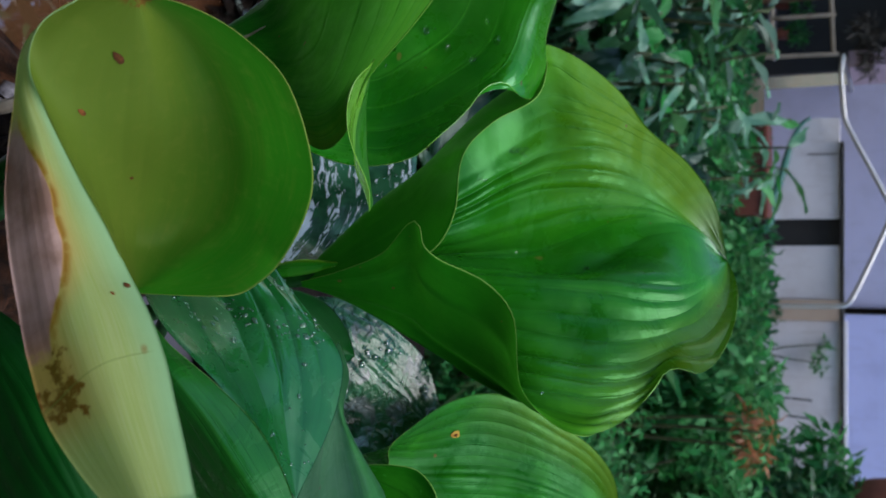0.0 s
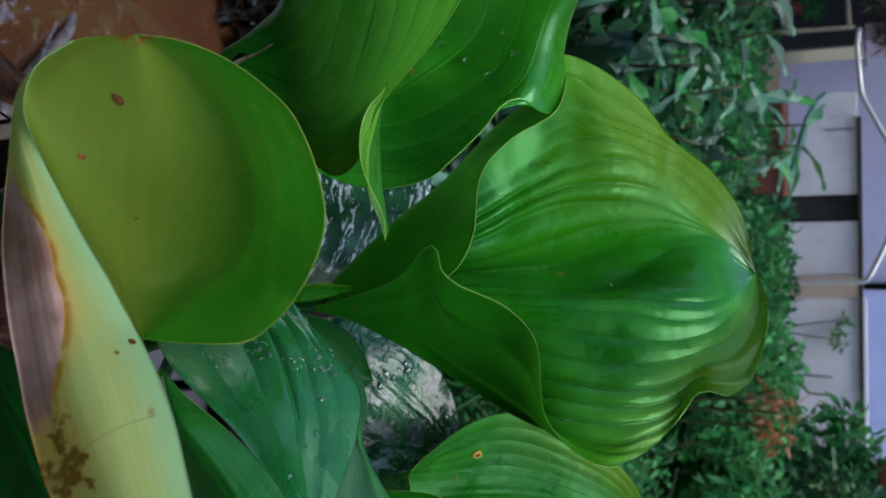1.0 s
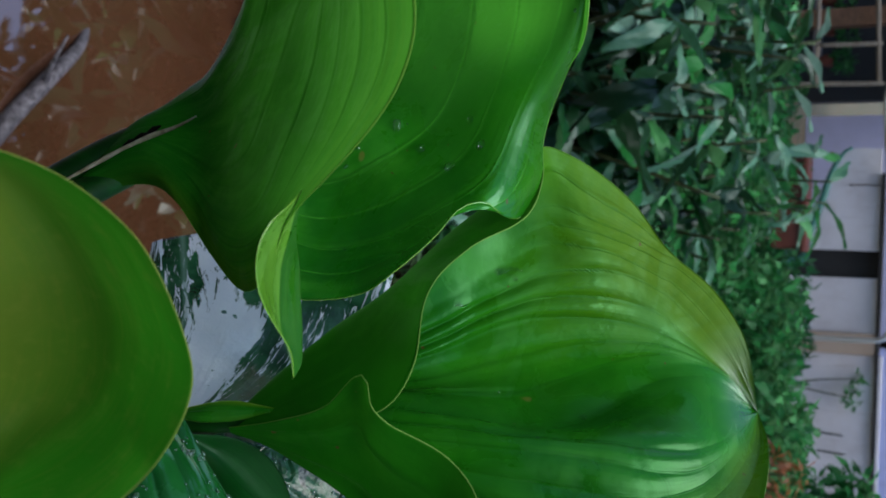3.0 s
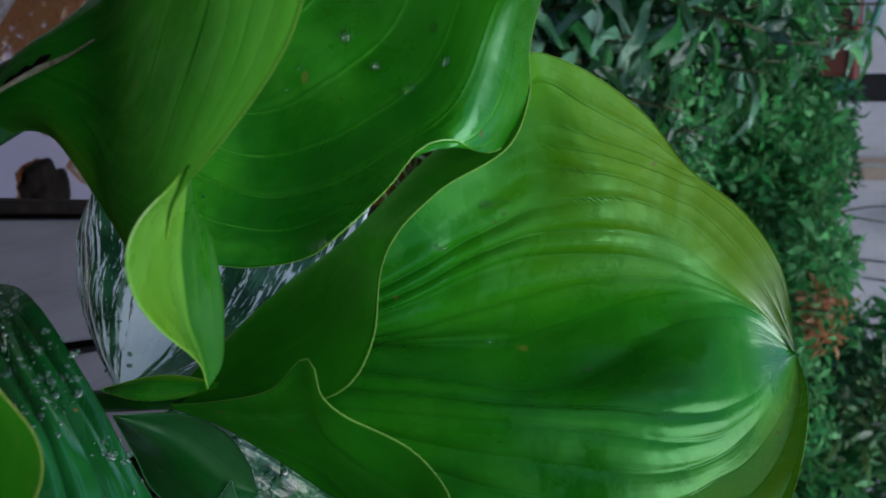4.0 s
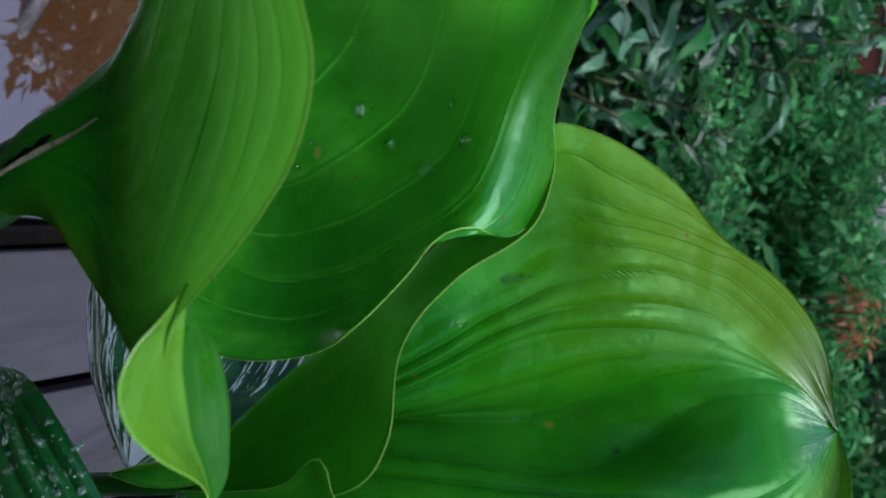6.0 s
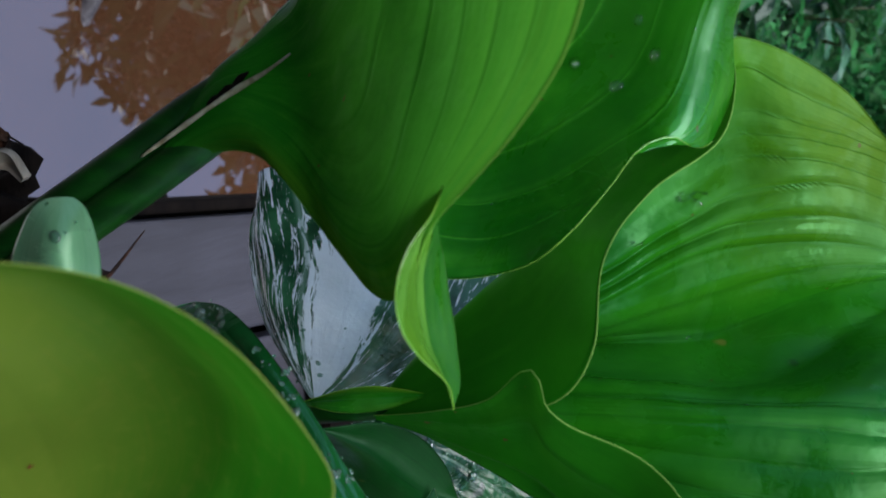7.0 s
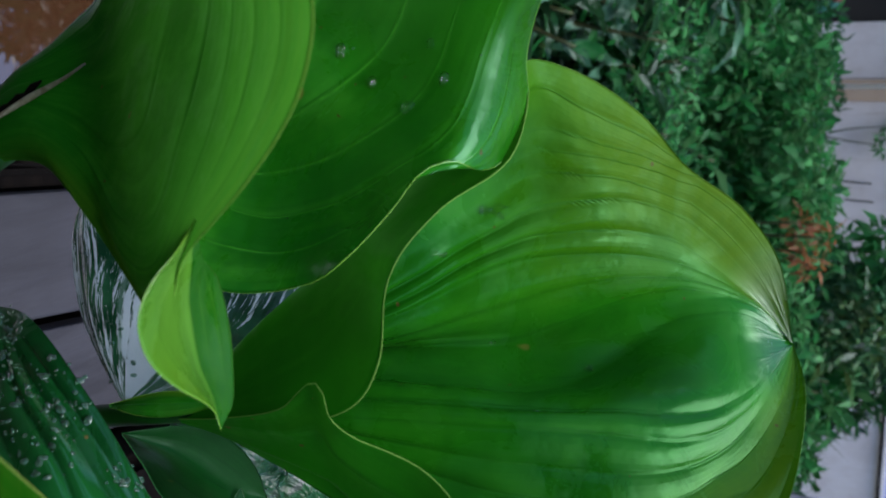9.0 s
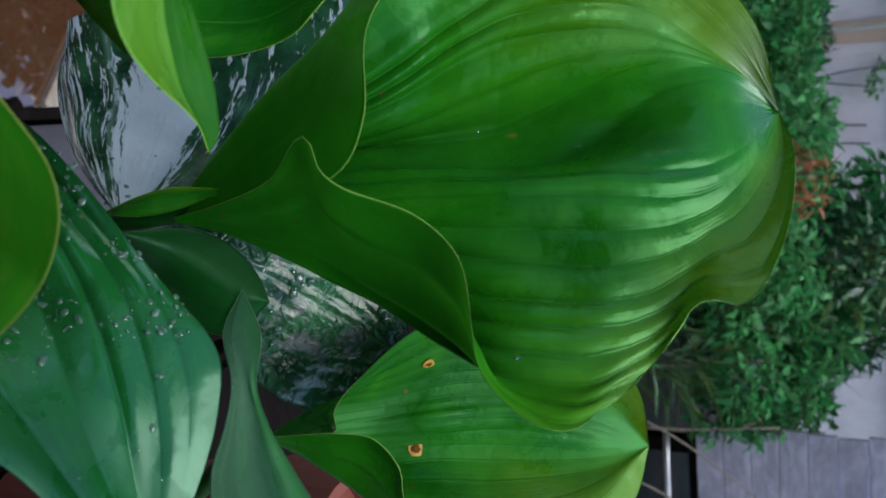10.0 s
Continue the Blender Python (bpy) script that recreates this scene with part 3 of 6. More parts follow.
# ---- control curves of the leaves: margins, arched veins and midribs, base to tip ----
CURVE_A_m100 = [(0.0164, 0.4054, 1.6421), (0.0103, 0.4015, 1.6692), (0.0026, 0.3955, 1.6939), (-0.0109, 0.3867, 1.7125), (-0.0014, 0.3876, 1.7147), (0.0060, 0.3906, 1.7215), (0.0157, 0.3983, 1.7409), (0.0279, 0.3987, 1.7518), (0.0450, 0.3957, 1.7557), (0.0587, 0.3934, 1.7584), (0.0694, 0.3927, 1.7668), (0.0782, 0.3972, 1.7793), (0.0793, 0.4204, 1.7866), (0.0758, 0.4404, 1.7939), (0.0682, 0.4498, 1.8019), (0.0567, 0.4552, 1.8108), (0.0575, 0.4615, 1.8242), (0.0466, 0.4826, 1.8312), (0.0287, 0.5122, 1.8325), (0.0163, 0.5298, 1.8295), (0.0065, 0.5384, 1.8240)]
CURVE_A_m75 = [(0.0170, 0.4062, 1.6416), (0.0220, 0.4106, 1.6607), (0.0348, 0.4159, 1.6869), (0.0503, 0.4245, 1.7108), (0.0634, 0.4211, 1.7351), (0.0702, 0.4135, 1.7595), (0.0730, 0.4225, 1.7789), (0.0636, 0.4492, 1.7934), (0.0488, 0.4695, 1.8069), (0.0368, 0.4978, 1.8217), (0.0198, 0.5268, 1.8264), (0.0065, 0.5384, 1.8240)]
CURVE_A_m45 = [(0.0168, 0.4071, 1.6410), (0.0205, 0.4225, 1.6600), (0.0262, 0.4320, 1.6900), (0.0330, 0.4380, 1.7220), (0.0375, 0.4440, 1.7515), (0.0375, 0.4600, 1.7850), (0.0330, 0.4850, 1.8060), (0.0200, 0.5160, 1.8195), (0.0065, 0.5384, 1.8240)]
CURVE_A_m10 = [(0.0166, 0.4071, 1.6410), (0.0128, 0.4290, 1.6690), (0.0120, 0.4420, 1.7100), (0.0125, 0.4555, 1.7450), (0.0122, 0.4715, 1.7745), (0.0125, 0.4875, 1.7960), (0.0110, 0.5125, 1.8130), (0.0065, 0.5384, 1.8240)]
CURVE_A_m22 = [(0.0167, 0.4071, 1.6410), (0.0158, 0.4225, 1.6690), (0.0160, 0.4350, 1.7100), (0.0170, 0.4475, 1.7450), (0.0180, 0.4630, 1.7745), (0.0205, 0.4790, 1.7960), (0.0180, 0.5060, 1.8135), (0.0065, 0.5384, 1.8240)]
CURVE_A_0 = [(0.0165, 0.4071, 1.6411), (0.0090, 0.4392, 1.6695), (0.0065, 0.4606, 1.6989), (0.0075, 0.4813, 1.7412), (0.0014, 0.5001, 1.7815), (-0.0017, 0.5181, 1.8084), (0.0066, 0.5405, 1.8237)]
CURVE_A_p40 = [(0.0162, 0.4071, 1.6411), (0.0071, 0.4280, 1.6572), (-0.0014, 0.4508, 1.6823), (-0.0076, 0.4672, 1.7054), (-0.0182, 0.4811, 1.7301), (-0.0232, 0.4982, 1.7598), (-0.0197, 0.5154, 1.7897), (-0.0087, 0.5310, 1.8119), (0.0065, 0.5384, 1.8240)]
CURVE_A_p75 = [(0.0159, 0.4063, 1.6416), (-0.0029, 0.4147, 1.6589), (-0.0216, 0.4248, 1.6777), (-0.0393, 0.4332, 1.6974), (-0.0564, 0.4417, 1.7126), (-0.0729, 0.4540, 1.7265), (-0.0841, 0.4662, 1.7379), (-0.0871, 0.4754, 1.7482), (-0.0726, 0.4880, 1.7606), (-0.0509, 0.5072, 1.7779), (-0.0267, 0.5274, 1.7988), (-0.0077, 0.5368, 1.8138), (0.0065, 0.5384, 1.8240)]
CURVE_A_p100 = [(0.0164, 0.4062, 1.6416), (0.0119, 0.4038, 1.6765), (0.0011, 0.4048, 1.7138), (-0.0151, 0.4050, 1.7255), (-0.0417, 0.4087, 1.7276), (-0.0578, 0.4245, 1.7348), (-0.0712, 0.4452, 1.7503), (-0.0875, 0.4588, 1.7505), (-0.1001, 0.4672, 1.7466), (-0.0959, 0.4825, 1.7584), (-0.0813, 0.5006, 1.7743), (-0.0613, 0.5154, 1.7881), (-0.0452, 0.5305, 1.8047), (-0.0249, 0.5392, 1.8171), (0.0065, 0.5384, 1.8240)]
# places of its veins across the blade, at the middle and towards the tip
RIBS_A = [(-1.2, -1.5), (-1.05, -1.4), (-0.92, -1.32), (-0.81, -1.25), (-0.73, -1.12), (-0.655, -1.02), (-0.60, -0.88), (-0.55, -0.75), (-0.46, -0.60), (-0.36, -0.45), (-0.23, -0.31), (-0.10, -0.18), (-0.045, 0.05), (0.10, 0.29), (0.355, 0.40), (0.462, 0.49), (0.492, 0.60), (0.525, 0.74), (0.58, 0.81), (0.61, 0.89), (0.65, 0.93), (0.79, 0.98), (1.0, 1.03), (1.2, 1.2)]
CURVE_petA = [(0.0102, 0.4210, 1.6742), (0.0116, 0.4136, 1.6607), (0.0148, 0.4072, 1.6411), (0.0172, 0.4017, 1.6203), (0.0222, 0.3989, 1.5951), (0.0356, 0.4003, 1.5490), (0.0675, 0.4172, 1.4420), (0.1245, 0.4745, 1.2470)]
CURVE_slip_m = [(0.0128, 0.3979, 1.6217), (0.0136, 0.3984, 1.6368), (0.0120, 0.4017, 1.6513), (0.0074, 0.4081, 1.6656)]
CURVE_slip_0 = [(0.0121, 0.3981, 1.6216), (0.0097, 0.3987, 1.6372), (0.0084, 0.4026, 1.6510), (0.0068, 0.4083, 1.6656)]
CURVE_slip_p = [(0.0117, 0.3982, 1.6216), (0.0077, 0.4016, 1.6349), (0.0053, 0.4051, 1.6494), (0.0066, 0.4083, 1.6656)]
CURVE_B_m100 = [(-0.0804, 0.3756, 1.6042), (-0.0816, 0.3927, 1.6151), (-0.0642, 0.3954, 1.6313), (-0.0461, 0.3845, 1.6583), (-0.0362, 0.3886, 1.6847), (-0.0395, 0.3955, 1.7083), (-0.0485, 0.3954, 1.7220), (-0.0605, 0.4069, 1.7302), (-0.0717, 0.4108, 1.7386), (-0.0740, 0.4172, 1.7451), (-0.0699, 0.4292, 1.7468), (-0.0709, 0.4454, 1.7480), (-0.0805, 0.4570, 1.7495), (-0.0886, 0.4622, 1.7492), (-0.1003, 0.4645, 1.7474), (-0.1117, 0.4608, 1.7516), (-0.1205, 0.4574, 1.7564), (-0.1281, 0.4421, 1.7664), (-0.1334, 0.4228, 1.7773), (-0.1471, 0.4089, 1.7835), (-0.1604, 0.4068, 1.7843), (-0.1758, 0.4051, 1.7838), (-0.2036, 0.3977, 1.7787), (-0.2403, 0.3890, 1.7507), (-0.2600, 0.3776, 1.7167)]
CURVE_B_m82 = [(-0.0827, 0.3760, 1.6040), (-0.0858, 0.3950, 1.6132), (-0.0708, 0.3999, 1.6292), (-0.0557, 0.4033, 1.6586), (-0.0491, 0.4065, 1.6877), (-0.0564, 0.4105, 1.7124), (-0.0687, 0.4141, 1.7316), (-0.0741, 0.4181, 1.7425), (-0.0795, 0.4236, 1.7471), (-0.0881, 0.4310, 1.7489), (-0.1003, 0.4371, 1.7505), (-0.1144, 0.4371, 1.7557), (-0.1262, 0.4286, 1.7660), (-0.1389, 0.4174, 1.7756), (-0.1539, 0.4120, 1.7787), (-0.1774, 0.4093, 1.7786), (-0.2073, 0.3999, 1.7720), (-0.2422, 0.3864, 1.7454), (-0.2600, 0.3776, 1.7167)]
CURVE_B_m50 = [(-0.0849, 0.3757, 1.6046), (-0.0920, 0.3964, 1.6111), (-0.0917, 0.4073, 1.6247), (-0.0849, 0.4150, 1.6449), (-0.0805, 0.4236, 1.6670), (-0.0900, 0.4275, 1.6936), (-0.1086, 0.4371, 1.7141), (-0.1446, 0.4376, 1.7258), (-0.1889, 0.4324, 1.7237), (-0.2299, 0.4190, 1.7205), (-0.2600, 0.3776, 1.7167)]
CURVE_B_0 = [(-0.0801, 0.3674, 1.6084), (-0.0988, 0.3792, 1.6133), (-0.1085, 0.3900, 1.6201), (-0.1171, 0.4004, 1.6229), (-0.1225, 0.4044, 1.6269), (-0.1425, 0.4155, 1.6299), (-0.1688, 0.4251, 1.6324), (-0.1984, 0.4324, 1.6348), (-0.2396, 0.4291, 1.6501), (-0.2600, 0.3776, 1.7167)]
CURVE_B_p50 = [(-0.0743, 0.3606, 1.6032), (-0.0843, 0.3639, 1.6201), (-0.0882, 0.3693, 1.6310), (-0.0802, 0.3730, 1.6452), (-0.0638, 0.3583, 1.6738), (-0.0648, 0.3508, 1.6927), (-0.0847, 0.3562, 1.7001), (-0.1123, 0.3676, 1.7018), (-0.1366, 0.3728, 1.7019), (-0.1764, 0.3728, 1.7035), (-0.2162, 0.3733, 1.7061), (-0.2600, 0.3776, 1.7167)]
CURVE_B_p100 = [(-0.0723, 0.3667, 1.6083), (-0.0756, 0.3701, 1.6232), (-0.0748, 0.3686, 1.6370), (-0.0670, 0.3635, 1.6527), (-0.0527, 0.3626, 1.6661), (-0.0405, 0.3517, 1.6891), (-0.0452, 0.3385, 1.7079), (-0.0628, 0.3285, 1.7223), (-0.0731, 0.3254, 1.7347), (-0.0815, 0.3253, 1.7439), (-0.0897, 0.3262, 1.7507), (-0.0978, 0.3265, 1.7562), (-0.1073, 0.3261, 1.7603), (-0.1152, 0.3256, 1.7618), (-0.1270, 0.3196, 1.7638), (-0.1426, 0.3116, 1.7639), (-0.1542, 0.3085, 1.7626), (-0.1782, 0.3097, 1.7567), (-0.2600, 0.3776, 1.7167)]
CURVE_BL_m100 = [(-0.0712, 0.3330, 1.7229), (-0.0588, 0.3459, 1.7129), (-0.0504, 0.3589, 1.7055), (-0.0368, 0.3662, 1.7022), (-0.0248, 0.3617, 1.7063), (-0.0181, 0.3558, 1.7104), (-0.0146, 0.3474, 1.7131)]
CURVE_BL_0 = [(-0.0712, 0.3329, 1.7228), (-0.0603, 0.3379, 1.7166), (-0.0464, 0.3445, 1.7083), (-0.0314, 0.3480, 1.7067), (-0.0218, 0.3484, 1.7106), (-0.0149, 0.3467, 1.7138)]
CURVE_BL_p100 = [(-0.0715, 0.3314, 1.7243), (-0.0662, 0.3207, 1.7276), (-0.0602, 0.3142, 1.7262), (-0.0546, 0.3124, 1.7249), (-0.0435, 0.3178, 1.7216), (-0.0326, 0.3287, 1.7195), (-0.0222, 0.3415, 1.7166), (-0.0153, 0.3460, 1.7145)]
CURVE_petB = [(-0.1034, 0.4086, 1.6215), (-0.0991, 0.3927, 1.6203), (-0.0929, 0.3795, 1.6161), (-0.0866, 0.3712, 1.6085), (-0.0753, 0.3605, 1.5945), (-0.0643, 0.3512, 1.5786), (-0.0461, 0.3391, 1.5508), (-0.0158, 0.3312, 1.4982), (0.0556, 0.3433, 1.3440), (0.1807, 0.3736, 1.0389)]
CURVE_petB2 = [(-0.0870, 0.3904, 1.6252), (-0.0856, 0.3786, 1.6236), (-0.0790, 0.3711, 1.6153), (-0.0678, 0.3604, 1.6013), (-0.0569, 0.3512, 1.5856), (-0.0386, 0.3392, 1.5580), (-0.0077, 0.3315, 1.5061), (0.0655, 0.3454, 1.3514), (0.1950, 0.3747, 1.0465)]
CURVE_C_m100 = [(0.0148, 0.2626, 1.6695), (0.0149, 0.2575, 1.6940), (0.0144, 0.2641, 1.7082), (0.0116, 0.2803, 1.7074), (0.0048, 0.2945, 1.7068), (-0.0074, 0.2950, 1.7146), (-0.0222, 0.2866, 1.7243), (-0.0376, 0.2750, 1.7294), (-0.0529, 0.2630, 1.7291), (-0.0620, 0.2557, 1.7225), (-0.0684, 0.2476, 1.7167), (-0.0726, 0.2367, 1.7096), (-0.0735, 0.2267, 1.7023)]
CURVE_C_m50 = [(0.0148, 0.2626, 1.6695), (0.0054, 0.2834, 1.6710), (-0.0094, 0.2976, 1.6795), (-0.0307, 0.2923, 1.6887), (-0.0516, 0.2733, 1.6967), (-0.0666, 0.2524, 1.6985), (-0.0735, 0.2267, 1.7023)]
CURVE_C_0 = [(0.0144, 0.2627, 1.6695), (-0.0026, 0.2765, 1.6582), (-0.0216, 0.2706, 1.6659), (-0.0421, 0.2538, 1.6836), (-0.0601, 0.2388, 1.6956), (-0.0735, 0.2267, 1.7023)]
CURVE_C_p60 = [(0.0142, 0.2611, 1.6709), (0.0012, 0.2510, 1.6724), (-0.0165, 0.2376, 1.6735), (-0.0345, 0.2263, 1.6745), (-0.0515, 0.2195, 1.6758), (-0.0657, 0.2209, 1.6853), (-0.0735, 0.2267, 1.7023)]
CURVE_C_p100 = [(0.0173, 0.2439, 1.6886), (0.0075, 0.2286, 1.6980), (-0.0085, 0.2233, 1.6929), (-0.0245, 0.2190, 1.6854), (-0.0401, 0.2152, 1.6789), (-0.0533, 0.2134, 1.6745), (-0.0648, 0.2149, 1.6773), (-0.0720, 0.2195, 1.6869), (-0.0735, 0.2267, 1.7023)]
CURVE_CB_m1 = [(-0.0720, 0.2229, 1.6798), (-0.0613, 0.2183, 1.6680), (-0.0389, 0.2134, 1.6679), (-0.0187, 0.2083, 1.6698), (0.0023, 0.2037, 1.6773), (0.0207, 0.1997, 1.6862), (0.0312, 0.1962, 1.6933), (0.0434, 0.1923, 1.7020), (0.0544, 0.1907, 1.7134), (0.0656, 0.1896, 1.7280)]
CURVE_CB_0 = [(-0.0724, 0.2226, 1.6817), (-0.0626, 0.2175, 1.6710), (-0.0481, 0.2139, 1.6710), (-0.0321, 0.2093, 1.6808), (-0.0154, 0.2078, 1.6878), (0.0022, 0.2063, 1.6948), (0.0187, 0.2020, 1.7052), (0.0339, 0.1971, 1.7168), (0.0482, 0.1931, 1.7278), (0.0617, 0.1898, 1.7379)]
CURVE_CB_1 = [(-0.0720, 0.2195, 1.6869), (-0.0648, 0.2149, 1.6773), (-0.0533, 0.2134, 1.6745), (-0.0401, 0.2152, 1.6789), (-0.0245, 0.2190, 1.6854), (-0.0085, 0.2233, 1.6929), (0.0072, 0.2263, 1.7001), (0.0268, 0.2202, 1.7164), (0.0468, 0.2102, 1.7314), (0.0624, 0.2019, 1.7426)]
CURVE_D_m100 = [(0.1091, 0.4327, 1.6471), (0.1074, 0.4349, 1.6616), (0.1064, 0.4384, 1.6768), (0.1090, 0.4420, 1.6897), (0.1198, 0.4420, 1.6998), (0.1357, 0.4410, 1.7017), (0.1580, 0.4501, 1.7132), (0.1765, 0.4795, 1.7351), (0.1817, 0.5158, 1.7518), (0.1740, 0.5416, 1.7595), (0.1575, 0.5566, 1.7619)]
CURVE_D_m75 = [(0.1107, 0.4339, 1.6459), (0.1163, 0.4375, 1.6558), (0.1287, 0.4423, 1.6716), (0.1457, 0.4479, 1.6913), (0.1654, 0.4720, 1.7146), (0.1693, 0.5157, 1.7452), (0.1575, 0.5566, 1.7619)]
CURVE_D_m50 = [(0.1107, 0.4348, 1.6453), (0.1230, 0.4506, 1.6511), (0.1431, 0.4691, 1.6639), (0.1511, 0.4915, 1.6889), (0.1579, 0.5121, 1.7165), (0.1604, 0.5353, 1.7447), (0.1575, 0.5566, 1.7619)]
CURVE_D_0 = [(0.1103, 0.4349, 1.6453), (0.1189, 0.4582, 1.6523), (0.1251, 0.4784, 1.6610), (0.1274, 0.4984, 1.6829), (0.1313, 0.5197, 1.7106), (0.1445, 0.5413, 1.7413), (0.1575, 0.5566, 1.7619)]
CURVE_D_p50 = [(0.1095, 0.4342, 1.6459), (0.1059, 0.4573, 1.6550), (0.1095, 0.4869, 1.6693), (0.1084, 0.5120, 1.6947), (0.1209, 0.5366, 1.7263), (0.1387, 0.5516, 1.7490), (0.1575, 0.5566, 1.7619)]
CURVE_D_p100 = [(0.1099, 0.4341, 1.6459), (0.1084, 0.4373, 1.6624), (0.1076, 0.4414, 1.6743), (0.1013, 0.4446, 1.6727), (0.0926, 0.4599, 1.6763), (0.0806, 0.4852, 1.6889), (0.0800, 0.5124, 1.7073), (0.0993, 0.5397, 1.7322), (0.1160, 0.5526, 1.7502), (0.1322, 0.5565, 1.7594), (0.1575, 0.5566, 1.7619)]
CURVE_petD = [(0.1105, 0.4358, 1.6473), (0.1202, 0.4388, 1.6268), (0.1449, 0.4400, 1.5974), (0.1795, 0.4385, 1.5457), (0.2424, 0.4484, 1.4416), (0.2960, 0.4601, 1.3136)]
CURVE_H_m100 = [(0.0263, 0.2738, 1.6668), (0.0462, 0.2687, 1.6675), (0.0684, 0.2686, 1.6796), (0.0898, 0.2707, 1.6966), (0.1016, 0.2743, 1.7293)]
CURVE_H_0 = [(0.0263, 0.2742, 1.6677), (0.0392, 0.2638, 1.6812), (0.0571, 0.2651, 1.6963), (0.0762, 0.2662, 1.7111), (0.1016, 0.2743, 1.7293)]
CURVE_H_p100 = [(0.0253, 0.2742, 1.6677), (0.0327, 0.2726, 1.6763), (0.0453, 0.2748, 1.6937), (0.0612, 0.2770, 1.7108), (0.0803, 0.2768, 1.7228), (0.1016, 0.2743, 1.7293)]
CURVE_E_m100 = [(-0.0253, 0.3786, 1.5954), (-0.0236, 0.3709, 1.5895), (-0.0168, 0.3622, 1.5872), (-0.0087, 0.3516, 1.5920), (0.0071, 0.3079, 1.6290), (0.0205, 0.2827, 1.6604), (0.0322, 0.2839, 1.6698), (0.0517, 0.2956, 1.6815), (0.0748, 0.3059, 1.6926), (0.0942, 0.3189, 1.6978)]
CURVE_E_m50 = [(-0.0258, 0.3766, 1.5980), (-0.0170, 0.3654, 1.6016), (-0.0030, 0.3560, 1.6100), (0.0169, 0.3381, 1.6392), (0.0324, 0.3250, 1.6593), (0.0499, 0.3166, 1.6760), (0.0684, 0.3140, 1.6886), (0.0942, 0.3189, 1.6978)]
CURVE_E_0 = [(-0.0258, 0.3766, 1.5980), (-0.0068, 0.3613, 1.6227), (0.0114, 0.3525, 1.6482), (0.0296, 0.3444, 1.6659), (0.0503, 0.3347, 1.6797), (0.0714, 0.3268, 1.6883), (0.0942, 0.3189, 1.6978)]
CURVE_E_p50 = [(-0.0256, 0.3773, 1.5971), (-0.0093, 0.3666, 1.6270), (0.0077, 0.3630, 1.6483), (0.0225, 0.3580, 1.6677), (0.0407, 0.3514, 1.6815), (0.0620, 0.3414, 1.6907), (0.0942, 0.3189, 1.6978)]
CURVE_E_p100 = [(-0.0253, 0.3786, 1.5954), (-0.0254, 0.3773, 1.6087), (-0.0209, 0.3751, 1.6207), (-0.0098, 0.3717, 1.6365), (0.0052, 0.3693, 1.6521), (0.0176, 0.3669, 1.6640), (0.0297, 0.3650, 1.6766), (0.0397, 0.3642, 1.6877), (0.0480, 0.3629, 1.6924), (0.0599, 0.3559, 1.6950), (0.0730, 0.3445, 1.6964), (0.0942, 0.3189, 1.6978)]
CURVE_petE = [(-0.0108, 0.3813, 1.5979), (0.0201, 0.4133, 1.5652), (0.0653, 0.4614, 1.5042), (0.1267, 0.5308, 1.4036)]
CURVE_F_m100 = [(0.0452, 0.4197, 1.6576), (0.0617, 0.4188, 1.6468), (0.0819, 0.4196, 1.6456), (0.0997, 0.4136, 1.6434), (0.1153, 0.4075, 1.6399), (0.1355, 0.4026, 1.6412), (0.1624, 0.3993, 1.6490)]
CURVE_F_0 = [(0.0452, 0.4198, 1.6580), (0.0622, 0.4157, 1.6567), (0.0771, 0.4062, 1.6642), (0.0905, 0.3958, 1.6736), (0.1042, 0.3880, 1.6814), (0.1178, 0.3810, 1.6885), (0.1329, 0.3757, 1.6995)]
CURVE_F_p100 = [(0.0452, 0.4198, 1.6580), (0.0602, 0.4171, 1.6651), (0.0756, 0.4082, 1.6672), (0.0863, 0.3990, 1.6774), (0.0979, 0.3936, 1.6888), (0.1084, 0.3890, 1.6990), (0.1319, 0.3809, 1.7113)]
CURVE_I_m100 = [(0.0195, 0.3943, 1.6300), (0.0386, 0.4087, 1.6241), (0.0542, 0.4143, 1.6283), (0.0645, 0.4234, 1.6454), (0.0527, 0.4294, 1.6615)]
CURVE_I_0 = [(0.0175, 0.3909, 1.6336), (0.0294, 0.4049, 1.6407), (0.0412, 0.4145, 1.6482), (0.0497, 0.4227, 1.6556), (0.0527, 0.4294, 1.6615)]
CURVE_I_p100 = [(0.0172, 0.3910, 1.6336), (0.0212, 0.4122, 1.6432), (0.0284, 0.4224, 1.6514), (0.0405, 0.4287, 1.6574), (0.0527, 0.4294, 1.6615)]
CURVE_J_m100 = [(0.0213, 0.3013, 1.5442), (0.0499, 0.2960, 1.5322), (0.0790, 0.2899, 1.5431), (0.1056, 0.2919, 1.5600), (0.1255, 0.2948, 1.5910), (0.1245, 0.3011, 1.6298)]
CURVE_J_0 = [(0.0201, 0.3018, 1.5453), (0.0407, 0.2911, 1.5705), (0.0619, 0.2893, 1.5908), (0.0829, 0.2900, 1.6048), (0.1048, 0.2953, 1.6168), (0.1245, 0.3011, 1.6298)]
CURVE_J_p100 = [(0.0189, 0.3018, 1.5453), (0.0289, 0.3022, 1.5707), (0.0453, 0.3013, 1.5933), (0.0671, 0.3030, 1.6094), (0.0929, 0.3032, 1.6222), (0.1245, 0.3011, 1.6298)]
CURVE_V_m100 = [(-0.0719, 0.5678, 1.6299), (-0.0408, 0.5404, 1.6405), (-0.0108, 0.5101, 1.6447), (0.0094, 0.4798, 1.6431), (0.0175, 0.4449, 1.6298), (0.0180, 0.4153, 1.6178)]
